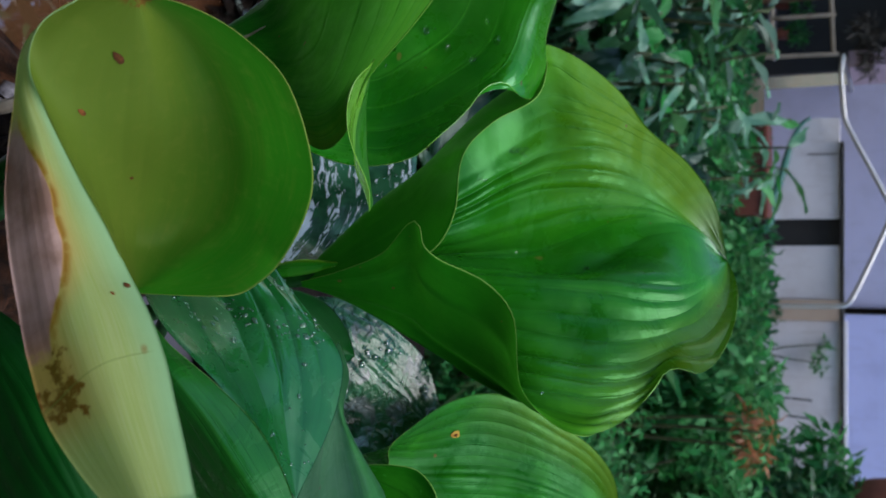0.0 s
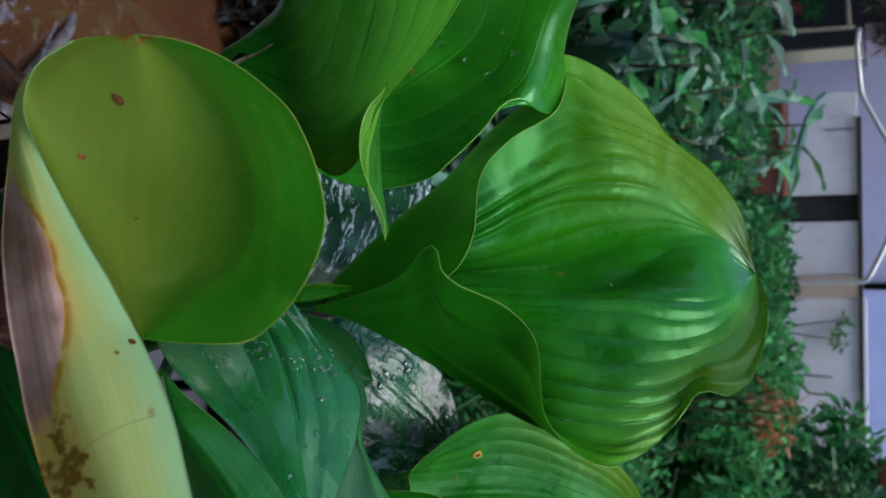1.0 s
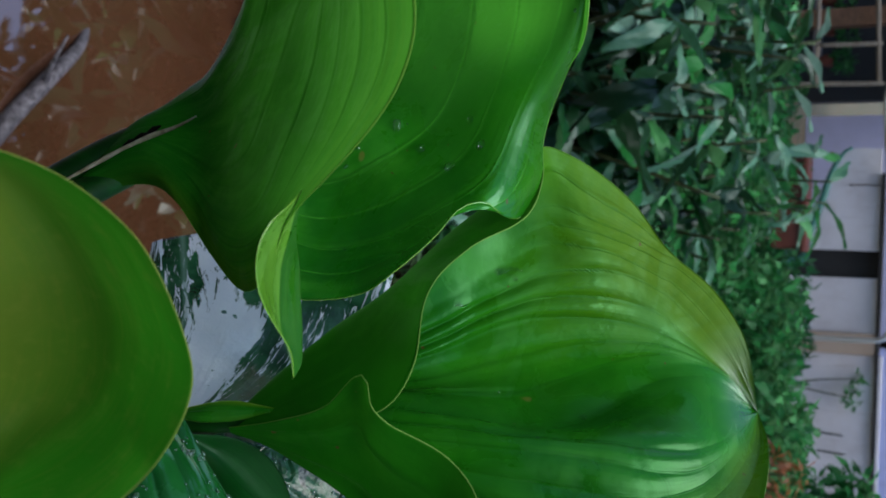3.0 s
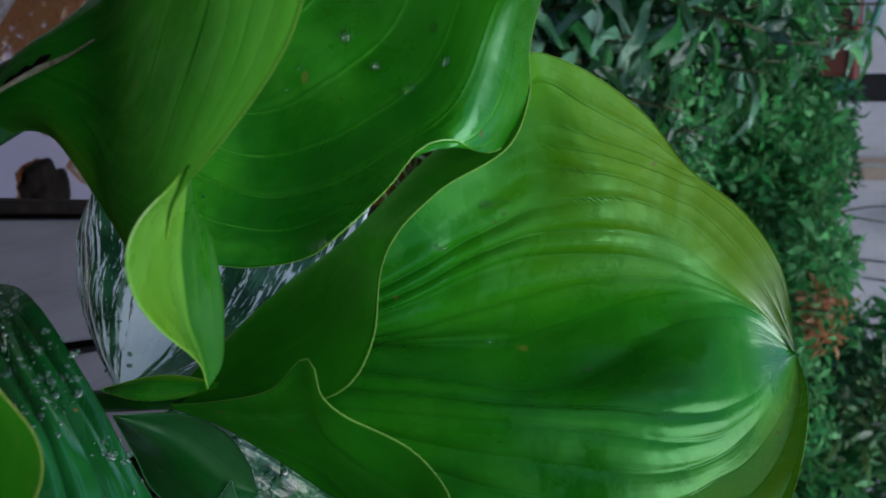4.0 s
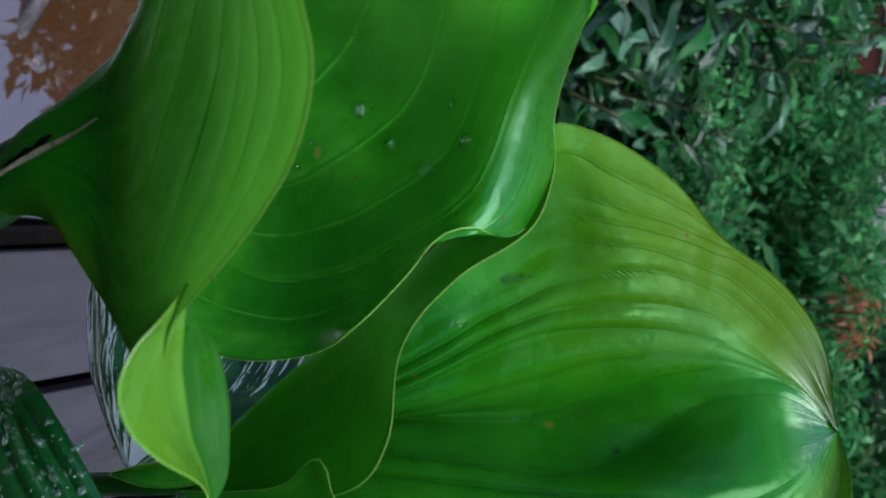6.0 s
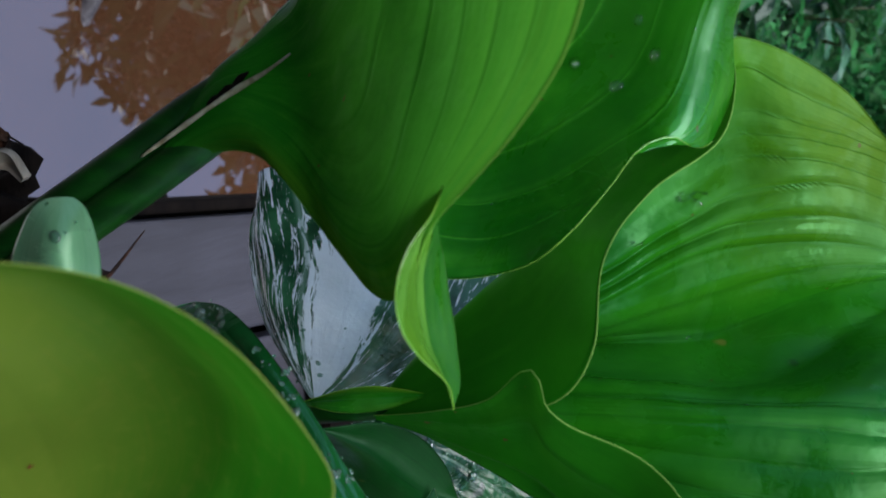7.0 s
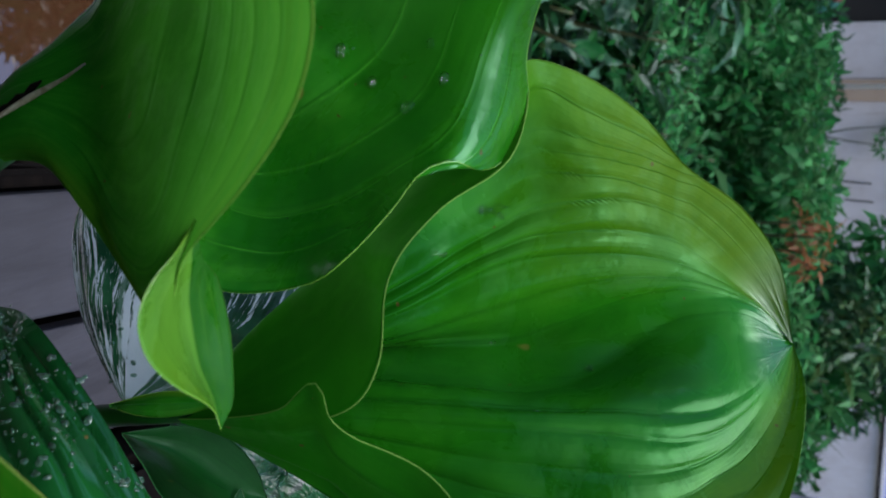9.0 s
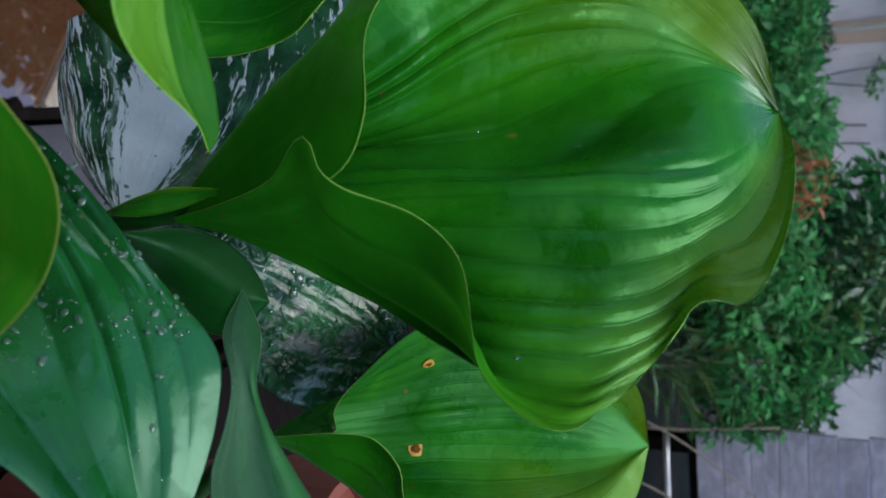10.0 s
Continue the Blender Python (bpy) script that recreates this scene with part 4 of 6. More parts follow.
CURVE_V_m50 = [(-0.0701, 0.5338, 1.5875), (-0.0416, 0.5147, 1.6012), (-0.0161, 0.4888, 1.6114), (0.0004, 0.4650, 1.6134), (0.0119, 0.4370, 1.6156), (0.0175, 0.4140, 1.6150)]
CURVE_V_0 = [(-0.0593, 0.4951, 1.5412), (-0.0368, 0.4751, 1.5611), (-0.0225, 0.4603, 1.5748), (-0.0093, 0.4454, 1.5830), (0.0064, 0.4282, 1.5975), (0.0169, 0.4132, 1.6132)]
CURVE_V_p100 = [(-0.0514, 0.4884, 1.5328), (-0.0398, 0.4705, 1.5388), (-0.0266, 0.4544, 1.5494), (-0.0054, 0.4393, 1.5666), (0.0080, 0.4244, 1.5909), (0.0161, 0.4127, 1.6116)]
CURVE_G_m100 = [(0.035, 0.4375, 1.6098), (0.0728, 0.4513, 1.6152), (0.1025, 0.4644, 1.6255), (0.1191, 0.4815, 1.6367), (0.1181, 0.4942, 1.6543), (0.1049, 0.5074, 1.6745)]
CURVE_G_0 = [(0.0294, 0.4354, 1.6139), (0.047, 0.4522, 1.6375), (0.0644, 0.4698, 1.6481), (0.0802, 0.4865, 1.6552), (0.0927, 0.4962, 1.6649), (0.1049, 0.5074, 1.6745)]
CURVE_G_p100 = [(0.0256, 0.4402, 1.6102), (0.0263, 0.4611, 1.6354), (0.0416, 0.4827, 1.6531), (0.0595, 0.5018, 1.664), (0.0806, 0.506, 1.6712), (0.1049, 0.5074, 1.6745)]
CURVE_S_m100 = [(-0.0695, 0.3143, 1.6208), (-0.0690, 0.3163, 1.6226), (-0.0668, 0.3176, 1.6243), (-0.0635, 0.3180, 1.6254), (-0.0532, 0.3185, 1.6268), (-0.0413, 0.3175, 1.6263), (-0.0237, 0.3133, 1.6233)]
CURVE_S_0 = [(-0.0695, 0.3143, 1.6208), (-0.0609, 0.3088, 1.6235), (-0.0513, 0.3065, 1.6238), (-0.0412, 0.3054, 1.6227), (-0.0257, 0.3059, 1.6204)]
CURVE_S_p100 = [(-0.0695, 0.3143, 1.6208), (-0.0694, 0.3118, 1.6182), (-0.0680, 0.3100, 1.6160), (-0.0647, 0.3086, 1.6139), (-0.0548, 0.3056, 1.6097), (-0.0431, 0.3038, 1.6079), (-0.0253, 0.3028, 1.6099)]
CURVE_spots_C = [(-0.0582, 0.2343, 1.6884), (-0.0387, 0.2309, 1.6820), (-0.0206, 0.2639, 1.6706), (0.0099, 0.2226, 1.7018), (0.0127, 0.2143, 1.7031)]
CURVE_spots_D = [(0.1394, 0.4944, 1.6771), (0.1028, 0.4981, 1.6873)]
CURVE_bk_m = [(-0.0862, 0.3347, 1.4971), (-0.0850, 0.3465, 1.5067), (-0.0813, 0.3582, 1.5169), (-0.0789, 0.3650, 1.5248)]
CURVE_bk_0 = [(-0.1028, 0.3278, 1.5137), (-0.0966, 0.3399, 1.5201), (-0.0867, 0.3517, 1.5274), (-0.0808, 0.3637, 1.5296)]
CURVE_bk_p = [(-0.1191, 0.3419, 1.4947), (-0.1072, 0.3515, 1.5051), (-0.0902, 0.3612, 1.5179), (-0.0808, 0.3650, 1.5279)]
CURVE_bs_m = [(-0.0647, 0.3450, 1.4938), (-0.0666, 0.3549, 1.5085), (-0.0709, 0.3622, 1.5181), (-0.0709, 0.3659, 1.5239), (-0.0662, 0.3668, 1.5311)]
CURVE_bs_p = [(-0.0700, 0.3432, 1.4982), (-0.0724, 0.3531, 1.5127), (-0.0774, 0.3604, 1.5221), (-0.0763, 0.3643, 1.5287), (-0.0677, 0.3658, 1.5346)]

# ---- main plant: large heart-shaped leaves on thick stalks ----
plant = thing("heart_leaf_plant", "wet potted plant with large glossy heart-shaped green leaves", "plant", (0.0, 0.75, 1.2))
leaf = LEAF_A = blade("leaf", {-1: CURVE_A_m100,
                      -0.75: CURVE_A_m75,
                      -0.45: CURVE_A_m45,
                      -0.22: CURVE_A_m22,
                      -0.1: CURVE_A_m10,
                      0: CURVE_A_0,
                      0.4: CURVE_A_p40,
                      0.75: CURVE_A_p75,
                      1: CURVE_A_p100}, GREEN, plant, "broad bright green heart leaf cupped round its stalk", veins=8, cols=321, groove=0.0042, ripple=0.0006, crease=0.005, fade=0.3, swell=0.0016, tracks=RIBS_A, lift=0.0, calm_from=0.55, calm=0.6, fan=1.0)
tube("petiole", CURVE_petA, [0.0036, 0.0044, 0.0046, 0.005, 0.006], STALK, leaf)
blade("sheath", {-1: CURVE_slip_m, 0: CURVE_slip_0, 1: CURVE_slip_p}, GREEN_B, leaf, "thin green sheath along the stalk", rows=40, cols=21, veins=2, groove=0.0002)
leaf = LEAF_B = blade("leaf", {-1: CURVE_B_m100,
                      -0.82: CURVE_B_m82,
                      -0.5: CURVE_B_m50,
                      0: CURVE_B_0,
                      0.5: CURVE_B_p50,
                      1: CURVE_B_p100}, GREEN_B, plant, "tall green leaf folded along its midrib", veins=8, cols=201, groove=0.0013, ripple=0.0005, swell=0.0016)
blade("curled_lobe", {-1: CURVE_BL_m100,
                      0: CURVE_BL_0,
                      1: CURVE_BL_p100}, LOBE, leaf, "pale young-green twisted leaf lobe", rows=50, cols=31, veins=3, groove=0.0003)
tube("petiole", CURVE_petB, [0.003, 0.0056, 0.006, 0.006, 0.006, 0.006, 0.0064, 0.007, 0.008, 0.009], STALK, leaf, "thick green stalk, upper rib of its groove", sides=24, n=120)
tube("petiole", CURVE_petB2, [0.003, 0.0058, 0.006, 0.006, 0.006, 0.0064, 0.007, 0.008, 0.009], STALK, leaf, "thick green stalk, lower rib of its groove", sides=24, n=120)
tube("dry_seam", [(-0.0753, 0.3577, 1.6018), (-0.0844, 0.3629, 1.6166), (-0.0886, 0.3661, 1.6229), (-0.0938, 0.3732, 1.6287), (-0.0986, 0.3823, 1.6328), (-0.1031, 0.3872, 1.6377)], [0.0004, 0.0009, 0.0007, 0.0011, 0.0006, 0.0003], SEAM, leaf, "pale dry torn seam in the groove of the stalk", sides=8, n=60)
tube("rot_hollow", [(-0.0895, 0.3668, 1.6215), (-0.0909, 0.3684, 1.6232), (-0.0922, 0.3698, 1.6240), (-0.0936, 0.3718, 1.6258), (-0.0946, 0.3738, 1.6262), (-0.0968, 0.3762, 1.6272), (-0.0984, 0.3785, 1.6284)], [0.0003, 0.0012, 0.0005, 0.0015, 0.0007, 0.0011, 0.0003], BLACK_WOOD, leaf, "black rotten hollow in the stalk", sides=12, n=60)
leaf = LEAF_C = blade("leaf", {-1: CURVE_C_m100,
                      -0.5: CURVE_C_m50,
                      0: CURVE_C_0,
                      0.6: CURVE_C_p60,
                      1: CURVE_C_p100}, YELLOW, plant, "olive yellowing leaf curled like a bowl", veins=7, groove=0.0003)
BAND_C = blade("rolled_margin", {-1: CURVE_CB_m1,
                        0: CURVE_CB_0,
                        1: CURVE_CB_1}, YELLOW_BAND, leaf, "yellow rolled margin with a dead brown patch", rows=80, cols=41, veins=3, groove=0.0002)
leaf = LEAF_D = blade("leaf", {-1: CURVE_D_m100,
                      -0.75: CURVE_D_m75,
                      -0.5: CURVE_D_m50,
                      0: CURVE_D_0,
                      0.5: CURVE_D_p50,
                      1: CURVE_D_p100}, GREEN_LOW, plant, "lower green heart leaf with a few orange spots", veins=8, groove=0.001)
tube("petiole", CURVE_petD, [0.004, 0.005, 0.006], STALK, leaf)
blade("leaf", {-1: CURVE_H_m100, 0: CURVE_H_0, 1: CURVE_H_p100}, DEEP, plant, "green leaf half hidden beneath others", rows=50, cols=41, veins=4, groove=0.0004)

# ---- dark glossy neighbours ----
dark_plant = thing("dark_leaf_plant", "low plant with dark glossy corrugated leaves, wet with rain", "plant", (0.05, 0.7, 1.2))
leaf = LEAF_E = blade("leaf", {-1: CURVE_E_m100,
                      -0.5: CURVE_E_m50,
                      0: CURVE_E_0,
                      0.5: CURVE_E_p50,
                      1: CURVE_E_p100}, DARK, dark_plant, "dark wet arching leaf with raised veins and droplets", veins=3, groove=0.0028, ripple=0.0010, swell=0.0025, fade=0.8)
tube("petiole", CURVE_petE, [0.003, 0.004, 0.005], STALK, leaf)
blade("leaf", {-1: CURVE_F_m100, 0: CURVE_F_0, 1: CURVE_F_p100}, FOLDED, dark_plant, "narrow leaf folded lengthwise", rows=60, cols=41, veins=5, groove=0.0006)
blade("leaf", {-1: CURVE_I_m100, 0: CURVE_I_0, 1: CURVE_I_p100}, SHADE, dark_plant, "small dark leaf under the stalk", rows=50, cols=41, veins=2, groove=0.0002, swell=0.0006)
blade("leaf", {-1: CURVE_J_m100, 0: CURVE_J_0, 1: CURVE_J_p100}, SHADE, dark_plant, "dark green leaf, the shade it lies in put into its colour", rows=60, cols=61, veins=5, groove=0.0008)
silver_plant = thing("variegated_plant", "low plant with white-streaked green leaves", "plant", (0.0, 0.8, 1.2))
LEAF_V = blade("leaf", {-1: CURVE_V_m100, -0.5: CURVE_V_m50, 0: CURVE_V_0, 1: CURVE_V_p100}, VARIEGATED, silver_plant, "white and green streaked oval leaf", rows=60, cols=51, veins=4, groove=0.0005, ripple=0.0008, swell=0.0025)
LEAF_G = blade("leaf", {-1: CURVE_G_m100, 0: CURVE_G_0, 1: CURVE_G_p100}, SILVERY, silver_plant, "wet dark leaf, silver sheen mottled into its colour", rows=60, cols=51, veins=5, groove=0.001, ripple=0.003, swell=0.003)
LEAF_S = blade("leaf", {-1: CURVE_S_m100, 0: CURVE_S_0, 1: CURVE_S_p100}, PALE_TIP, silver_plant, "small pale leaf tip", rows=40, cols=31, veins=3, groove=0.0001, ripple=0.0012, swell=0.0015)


mm = Mat("rust_spot")
RUST = mm.shader(mm.mix(mm.step(mm.noise(300.0, 4.0), 0.4, 0.6), (0.05, 0.02, 0.007), (0.13, 0.045, 0.012)), 0.8, specular=0.1)
mm = Mat("orange_halo")
HALO = mm.shader(mm.mix(mm.step(mm.noise(300.0, 4.0), 0.4, 0.6), (0.34, 0.17, 0.02), (0.42, 0.30, 0.04)), 0.6)


def leaf_spot(leaf, near, size, stretch, mat, seed, lift=0.0002, label="rust-brown spot"):
    """An uneven dead spot lying on the leaf's surface, nearest to a given place, on the side of the path."""
    me = leaf.data
    co = np.empty(len(me.vertices) * 3)
    me.vertices.foreach_get("co", co)
    co = co.reshape(-1, 3)
    v = me.vertices[int(np.argmin(np.linalg.norm(co - np.array(near), axis=1)))]
    n = v.normal.copy()
    if n.dot(Vector((-0.1, 0.05, 1.9)) - v.co) < 0:
        n = -n
    turn = n.to_track_quat("Z", "Y").to_matrix()
    verts = [v.co + n * (lift + 0.0002)]
    for k in range(18):
        a = 2 * math.pi * k / 18
        r = size * (1 + 0.35 * noise.noise(Vector((math.cos(a) * 1.5, math.sin(a) * 1.5, seed))))
        verts.append(v.co + turn @ Vector((math.cos(a) * r * stretch, math.sin(a) * r, 0)) + n * lift)
    return mesh_object("rust_spot", verts, [(0, k + 1, (k + 1) % 18 + 1) for k in range(18)], mat, leaf, label)


for k, place in enumerate(CURVE_spots_C):
    leaf_spot(LEAF_C if k < 3 else BAND_C, place, (0.0011, 0.0008, 0.0006, 0.0009, 0.0007)[k], (2.4, 2.0, 1.2, 1.5, 1.0)[k], RUST, k)
for k, place in enumerate(CURVE_spots_D):
    leaf_spot(LEAF_D, place, 0.0034 - 0.001 * k, 1.0 + 0.5 * k, HALO, 7.0 + k, 0.0004, "orange ring spot")
    leaf_spot(LEAF_D, place, 0.0019 - 0.0006 * k, 1.0, RUST, 3.0 + k, 0.0008)

def drops(ob, count, size, seed, along=(0.1, 0.9), across=(-0.9, 0.9), clumped=0.0):
    """Rain drops lying on the side of a blade that faces the sky and the path."""
    rg = np.random.default_rng(seed)
    me = ob.data
    co = np.empty(len(me.vertices) * 3)
    me.vertices.foreach_get("co", co)
    nr = np.empty(len(me.vertices) * 3)
    me.vertices.foreach_get("normal", nr)
    co, nr = co.reshape(-1, 3), nr.reshape(-1, 3)
    s, t = np.empty(len(co), np.float32), np.empty(len(co), np.float32)
    me.attributes["across"].data.foreach_get("value", s)
    me.attributes["along"].data.foreach_get("value", t)
    ok = np.where((t > along[0]) & (t < along[1]) & (s > across[0]) & (s < across[1]))[0]
    if clumped > 0:
        field = np.array([noise.noise(Vector(co[i]) * 60.0) for i in ok])
        ok = ok[field > np.quantile(field, clumped)]
    base = bmesh.new()
    bmesh.ops.create_icosphere(base, subdivisions=2, radius=1.0)
    ball = np.array([v.co[:] for v in base.verts])
    tris = np.array([[v.index for v in f.verts] for f in base.faces])
    base.free()
    verts, faces = [], []
    for i in rg.choice(ok, count):
        n = Vector(nr[i])
        if n.dot(Vector((-0.1, 0.1, 1.95)) - Vector(co[i])) < 0:
            n = -n
        turn = n.to_track_quat("Z", "Y").to_matrix() @ Matrix.Rotation(rg.uniform(0, 6.28), 3, "Z")
        r = size * (0.35 + rg.uniform(0, 1) ** 2.5)
        shape = np.array([r * rg.uniform(0.8, 1.7), r, r * 0.4])
        jit = rg.normal(0, 0.0012, 3)
        jit -= np.array(n) * jit.dot(np.array(n))
        verts.append((ball * shape) @ np.array(turn).T + co[i] + jit + np.array(n) * r * 0.04)
        faces.append(tris + len(ball) * (len(verts) - 1))
    out = mesh_object("rain_beading", np.concatenate(verts), np.concatenate(faces), DROP, ob, "clear rain drops")
    return tagged(out, kind="stuff")


drops(LEAF_E, 400, 0.00095, 1, (0.02, 0.62), (-0.9, 1.0), 0.35)
drops(LEAF_E, 26, 0.0007, 9, (0.5, 0.95), (-0.6, 0.9))
drops(LEAF_A, 3, 0.0010, 2, (0.4, 0.9), (-0.7, 0.8))
drops(LEAF_B, 14, 0.0006, 3, (0.15, 0.7), (-0.9, -0.3))
drops(LEAF_V, 60, 0.0011, 5, (0.1, 0.9), (-0.9, 0.9), 0.5)
drops(LEAF_S, 14, 0.0012, 11, (0.1, 0.95), (-0.95, 0.95))
drops(LEAF_G, 70, 0.0007, 6, (0.1, 0.9), (-0.9, 0.9), 0.5)
drops(LEAF_G, 46, 0.0019, 8, (0.15, 0.9), (-0.8, 0.8), 0.4)



def single_drop(ob, at, size, stretch=1.0):
    """One flattened bead of rain on a leaf."""
    bm = bmesh.new()
    bmesh.ops.create_icosphere(bm, subdivisions=3, radius=1.0)
    turn = (Vector((-0.1, 0.15, 1.88)) - Vector(at)).to_track_quat("Z", "Y").to_matrix()
    for v in bm.verts:
        lump = 1 + 0.25 * noise.noise(v.co * 1.5 + Vector(at) * 200)
        v.co = turn @ Vector((v.co.x * stretch, v.co.y, v.co.z * 0.35)) * size * lump + Vector(at)
    return part("water_drop", bm, CLEAR, ob, "clear bead of rain", True)


for trail in ([(-0.0497, 0.4714, 1.7273), (-0.0485, 0.4722, 1.7286), (-0.0490, 0.4735, 1.7305), (-0.0484, 0.4746, 1.7325), (-0.0470, 0.4756, 1.7340), (-0.0457, 0.4765, 1.7345)],
              [(-0.0483, 0.4717, 1.7278), (-0.0504, 0.4722, 1.7284), (-0.0496, 0.4736, 1.7305), (-0.0505, 0.4750, 1.7328), (-0.0501, 0.4768, 1.7362)],
              [(-0.0342, 0.4614, 1.7137), (-0.0353, 0.4626, 1.7152), (-0.0340, 0.4644, 1.7163), (-0.0350, 0.4655, 1.7175)]):
    tube("water_trail", trail, [0.0003, 0.0006, 0.0004, 0.0007, 0.0003], CLEAR, LEAF_A, "thin winding trail of rain water", sides=8, n=40)
single_drop(LEAF_A, (0.0097, 0.4917, 1.7608), 0.0013)
single_drop(LEAF_A, (0.0016, 0.4830, 1.7268), 0.0009)
for k, at in enumerate(((-0.0879, 0.4255, 1.6808), (-0.0948, 0.4307, 1.7112), (-0.0878, 0.4272, 1.7255), (-0.1041, 0.4322, 1.6991), (-0.0951, 0.4265, 1.6853), (-0.0960, 0.4302, 1.7359), (-0.1066, 0.4350, 1.7292))):
    single_drop(LEAF_B, at, (0.0008, 0.0013, 0.0022, 0.0014, 0.0007, 0.0016, 0.0012)[k], (1.0, 1.8, 1.0, 2.2, 1.0, 1.6, 1.3)[k])

# ---- slatted plant stand, pots and husk ----
stand = thing("slatted_plant_stand", "weathered grey slatted wooden plant stand", "plant stand", (0.15, 0.9, 0.0))
yaw = Matrix.Translation((0.0, 0.7, 0)) @ Matrix.Rotation(radians(-6), 4, "Z")
for k in range(2):
    bm = bmesh.new()
    box(bm, (0.012 + 0.117 * k, -0.45, 1.175), (0.118 + 0.117 * k, 0.75, 1.2), 0.003, yaw)
    part("slat", bm, SLAT_WOOD, stand)
# black rail added for the shadow band beside the slats
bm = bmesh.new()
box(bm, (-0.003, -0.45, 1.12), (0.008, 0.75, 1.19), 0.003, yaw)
part("shadow_rail", bm, BLACK_WOOD, stand)
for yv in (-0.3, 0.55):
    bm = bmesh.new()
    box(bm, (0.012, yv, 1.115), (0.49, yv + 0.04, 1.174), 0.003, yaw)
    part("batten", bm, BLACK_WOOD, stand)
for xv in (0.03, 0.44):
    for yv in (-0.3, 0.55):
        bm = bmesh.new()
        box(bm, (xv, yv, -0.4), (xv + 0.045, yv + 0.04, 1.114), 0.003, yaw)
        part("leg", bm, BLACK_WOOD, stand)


# black board added below, so the gaps between slats read as shade
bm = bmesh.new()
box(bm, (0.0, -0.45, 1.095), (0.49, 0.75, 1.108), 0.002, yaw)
part("gap_shade_board", bm, BLACK_WOOD, stand)
# added black tray: stands in for the dark gaps between the leaves
tray = thing("shade_tray", "black soil tray added to darken the gaps under the leaves", "tray", (0.37, 0.85, 1.2))
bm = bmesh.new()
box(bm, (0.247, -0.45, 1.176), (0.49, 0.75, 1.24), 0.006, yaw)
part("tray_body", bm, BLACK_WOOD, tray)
sv, sf = [], []
for jj in range(61):
    for ii in range(16):
        p = yaw @ Vector((0.255 + 0.228 * ii / 15, -0.44 + 1.18 * jj / 60, 1.243))
        sv.append((p.x, p.y, p.z + 0.012 + 0.012 * noise.noise(p * 25.0) + 0.006 * noise.noise(p * 80.0)))
for jj in range(60):
    for ii in range(15):
        sf.append((jj * 16 + ii, jj * 16 + ii + 1, (jj + 1) * 16 + ii + 1, (jj + 1) * 16 + ii))
mesh_object("soil", sv, sf, BLACK_WOOD, tray, "black soil added for the shade in the gaps")
# added black slab hiding the far slats, in place of shade
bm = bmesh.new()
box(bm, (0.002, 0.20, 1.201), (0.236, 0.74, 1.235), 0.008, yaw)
tagged(part("shade_slab", bm, BLACK_WOOD), "black slab added over the slats for shade", "peat")


def pot_mesh(x, y, z, r, h):
    """A turned flower pot: tapering wall, thick rim, hollow with soil inside."""
    pot = thing("flower_pot", "damp terracotta flower pot on the slatted stand", "flower pot", (x, y, z))
    ring = [(0.70, 0.0), (0.92, 0.80), (1.0, 0.80), (1.0, 1.0), (0.9, 1.0), (0.86, 0.86), (0.0, 0.86)]
    verts, faces, n = [], [], 32
    for rr, hh in ring:
        for k in range(n):
            a = 2 * math.pi * k / n
            verts.append((x + r * rr * math.cos(a), y + r * rr * math.sin(a), z + h * hh))
    for i in range(len(ring) - 1):
        for k in range(n):
            faces.append((i * n + k, i * n + (k + 1) % n, (i + 1) * n + (k + 1) % n, (i + 1) * n + k))
    mesh_object("bowl", verts, faces, BRICK_RED, pot, smooth=False)
    return pot


pot_mesh(0.31, 0.62, 1.262, 0.08, 0.29)


def husk_piece(label, at, size, seed, mat, squash=(1, 1, 1), jag=0.35, category="husk"):
    bm = bmesh.new()
    bmesh.ops.create_icosphere(bm, subdivisions=4, radius=1.0)
    for v in bm.verts:
        p = v.co.copy()
        d = 1 + jag * noise.noise(p * 1.3 + Vector((seed, 0, 0))) + jag * 0.5 * noise.noise(p * 4.0 + Vector((0, seed, 0))) + jag * 0.25 * noise.noise(p * 11.0)
        v.co = Vector((p.x * squash[0], p.y * squash[1], p.z * squash[2])) * d * size + Vector(at)
    ob = thing("coconut_husk" if category == "husk" else "root_clump", label, category, at)
    tops = [v.co.copy() for v in bm.verts if v.co.z > at[2]]
    part("shell", bm, mat, ob, "", True)
    rgh = np.random.default_rng(int(seed))
    for k in range(14):
        p = tops[int(rgh.integers(len(tops)))]
        out = (p - Vector(at)).normalized()
        way = out.cross(Vector(rgh.normal(size=3))).normalized() * size * 0.5
        tube("fibre", [p - way - out * 0.002, p + out * 0.002, p + way + out * rgh.uniform(0.0, 0.006)], [0.0005, 0.0009, 0.0003], mat, ob, sides=6, n=10)
    return ob


husk_piece("brown fibrous coconut husk lying on the stand", (0.012, 0.405, 1.37), 0.06, 3.0, HUSK, (0.6, 0.7, 2.9))
husk_piece("wet black root clump", (-0.055, 0.41, 1.36), 0.035, 5.0, BLACK_WOOD, (1.1, 0.8, 3.0), 0.4, "roots")
bark = thing("bark_strip", "broken brown bark with a pale split edge", "bark", (-0.09, 0.36, 1.5))
blade("bark_shell", {-1: CURVE_bk_m, 0: CURVE_bk_0, 1: CURVE_bk_p}, HUSK, bark, "curved brown bark", rows=40, cols=31, veins=3, groove=0.0006, thick=0.003, ripple=0.002)
blade("strip", {-1: CURVE_bs_m, 1: CURVE_bs_p}, PALE_WOOD, bark, "pale split edge", rows=40, cols=9, veins=2, groove=0.0002, thick=0.003)

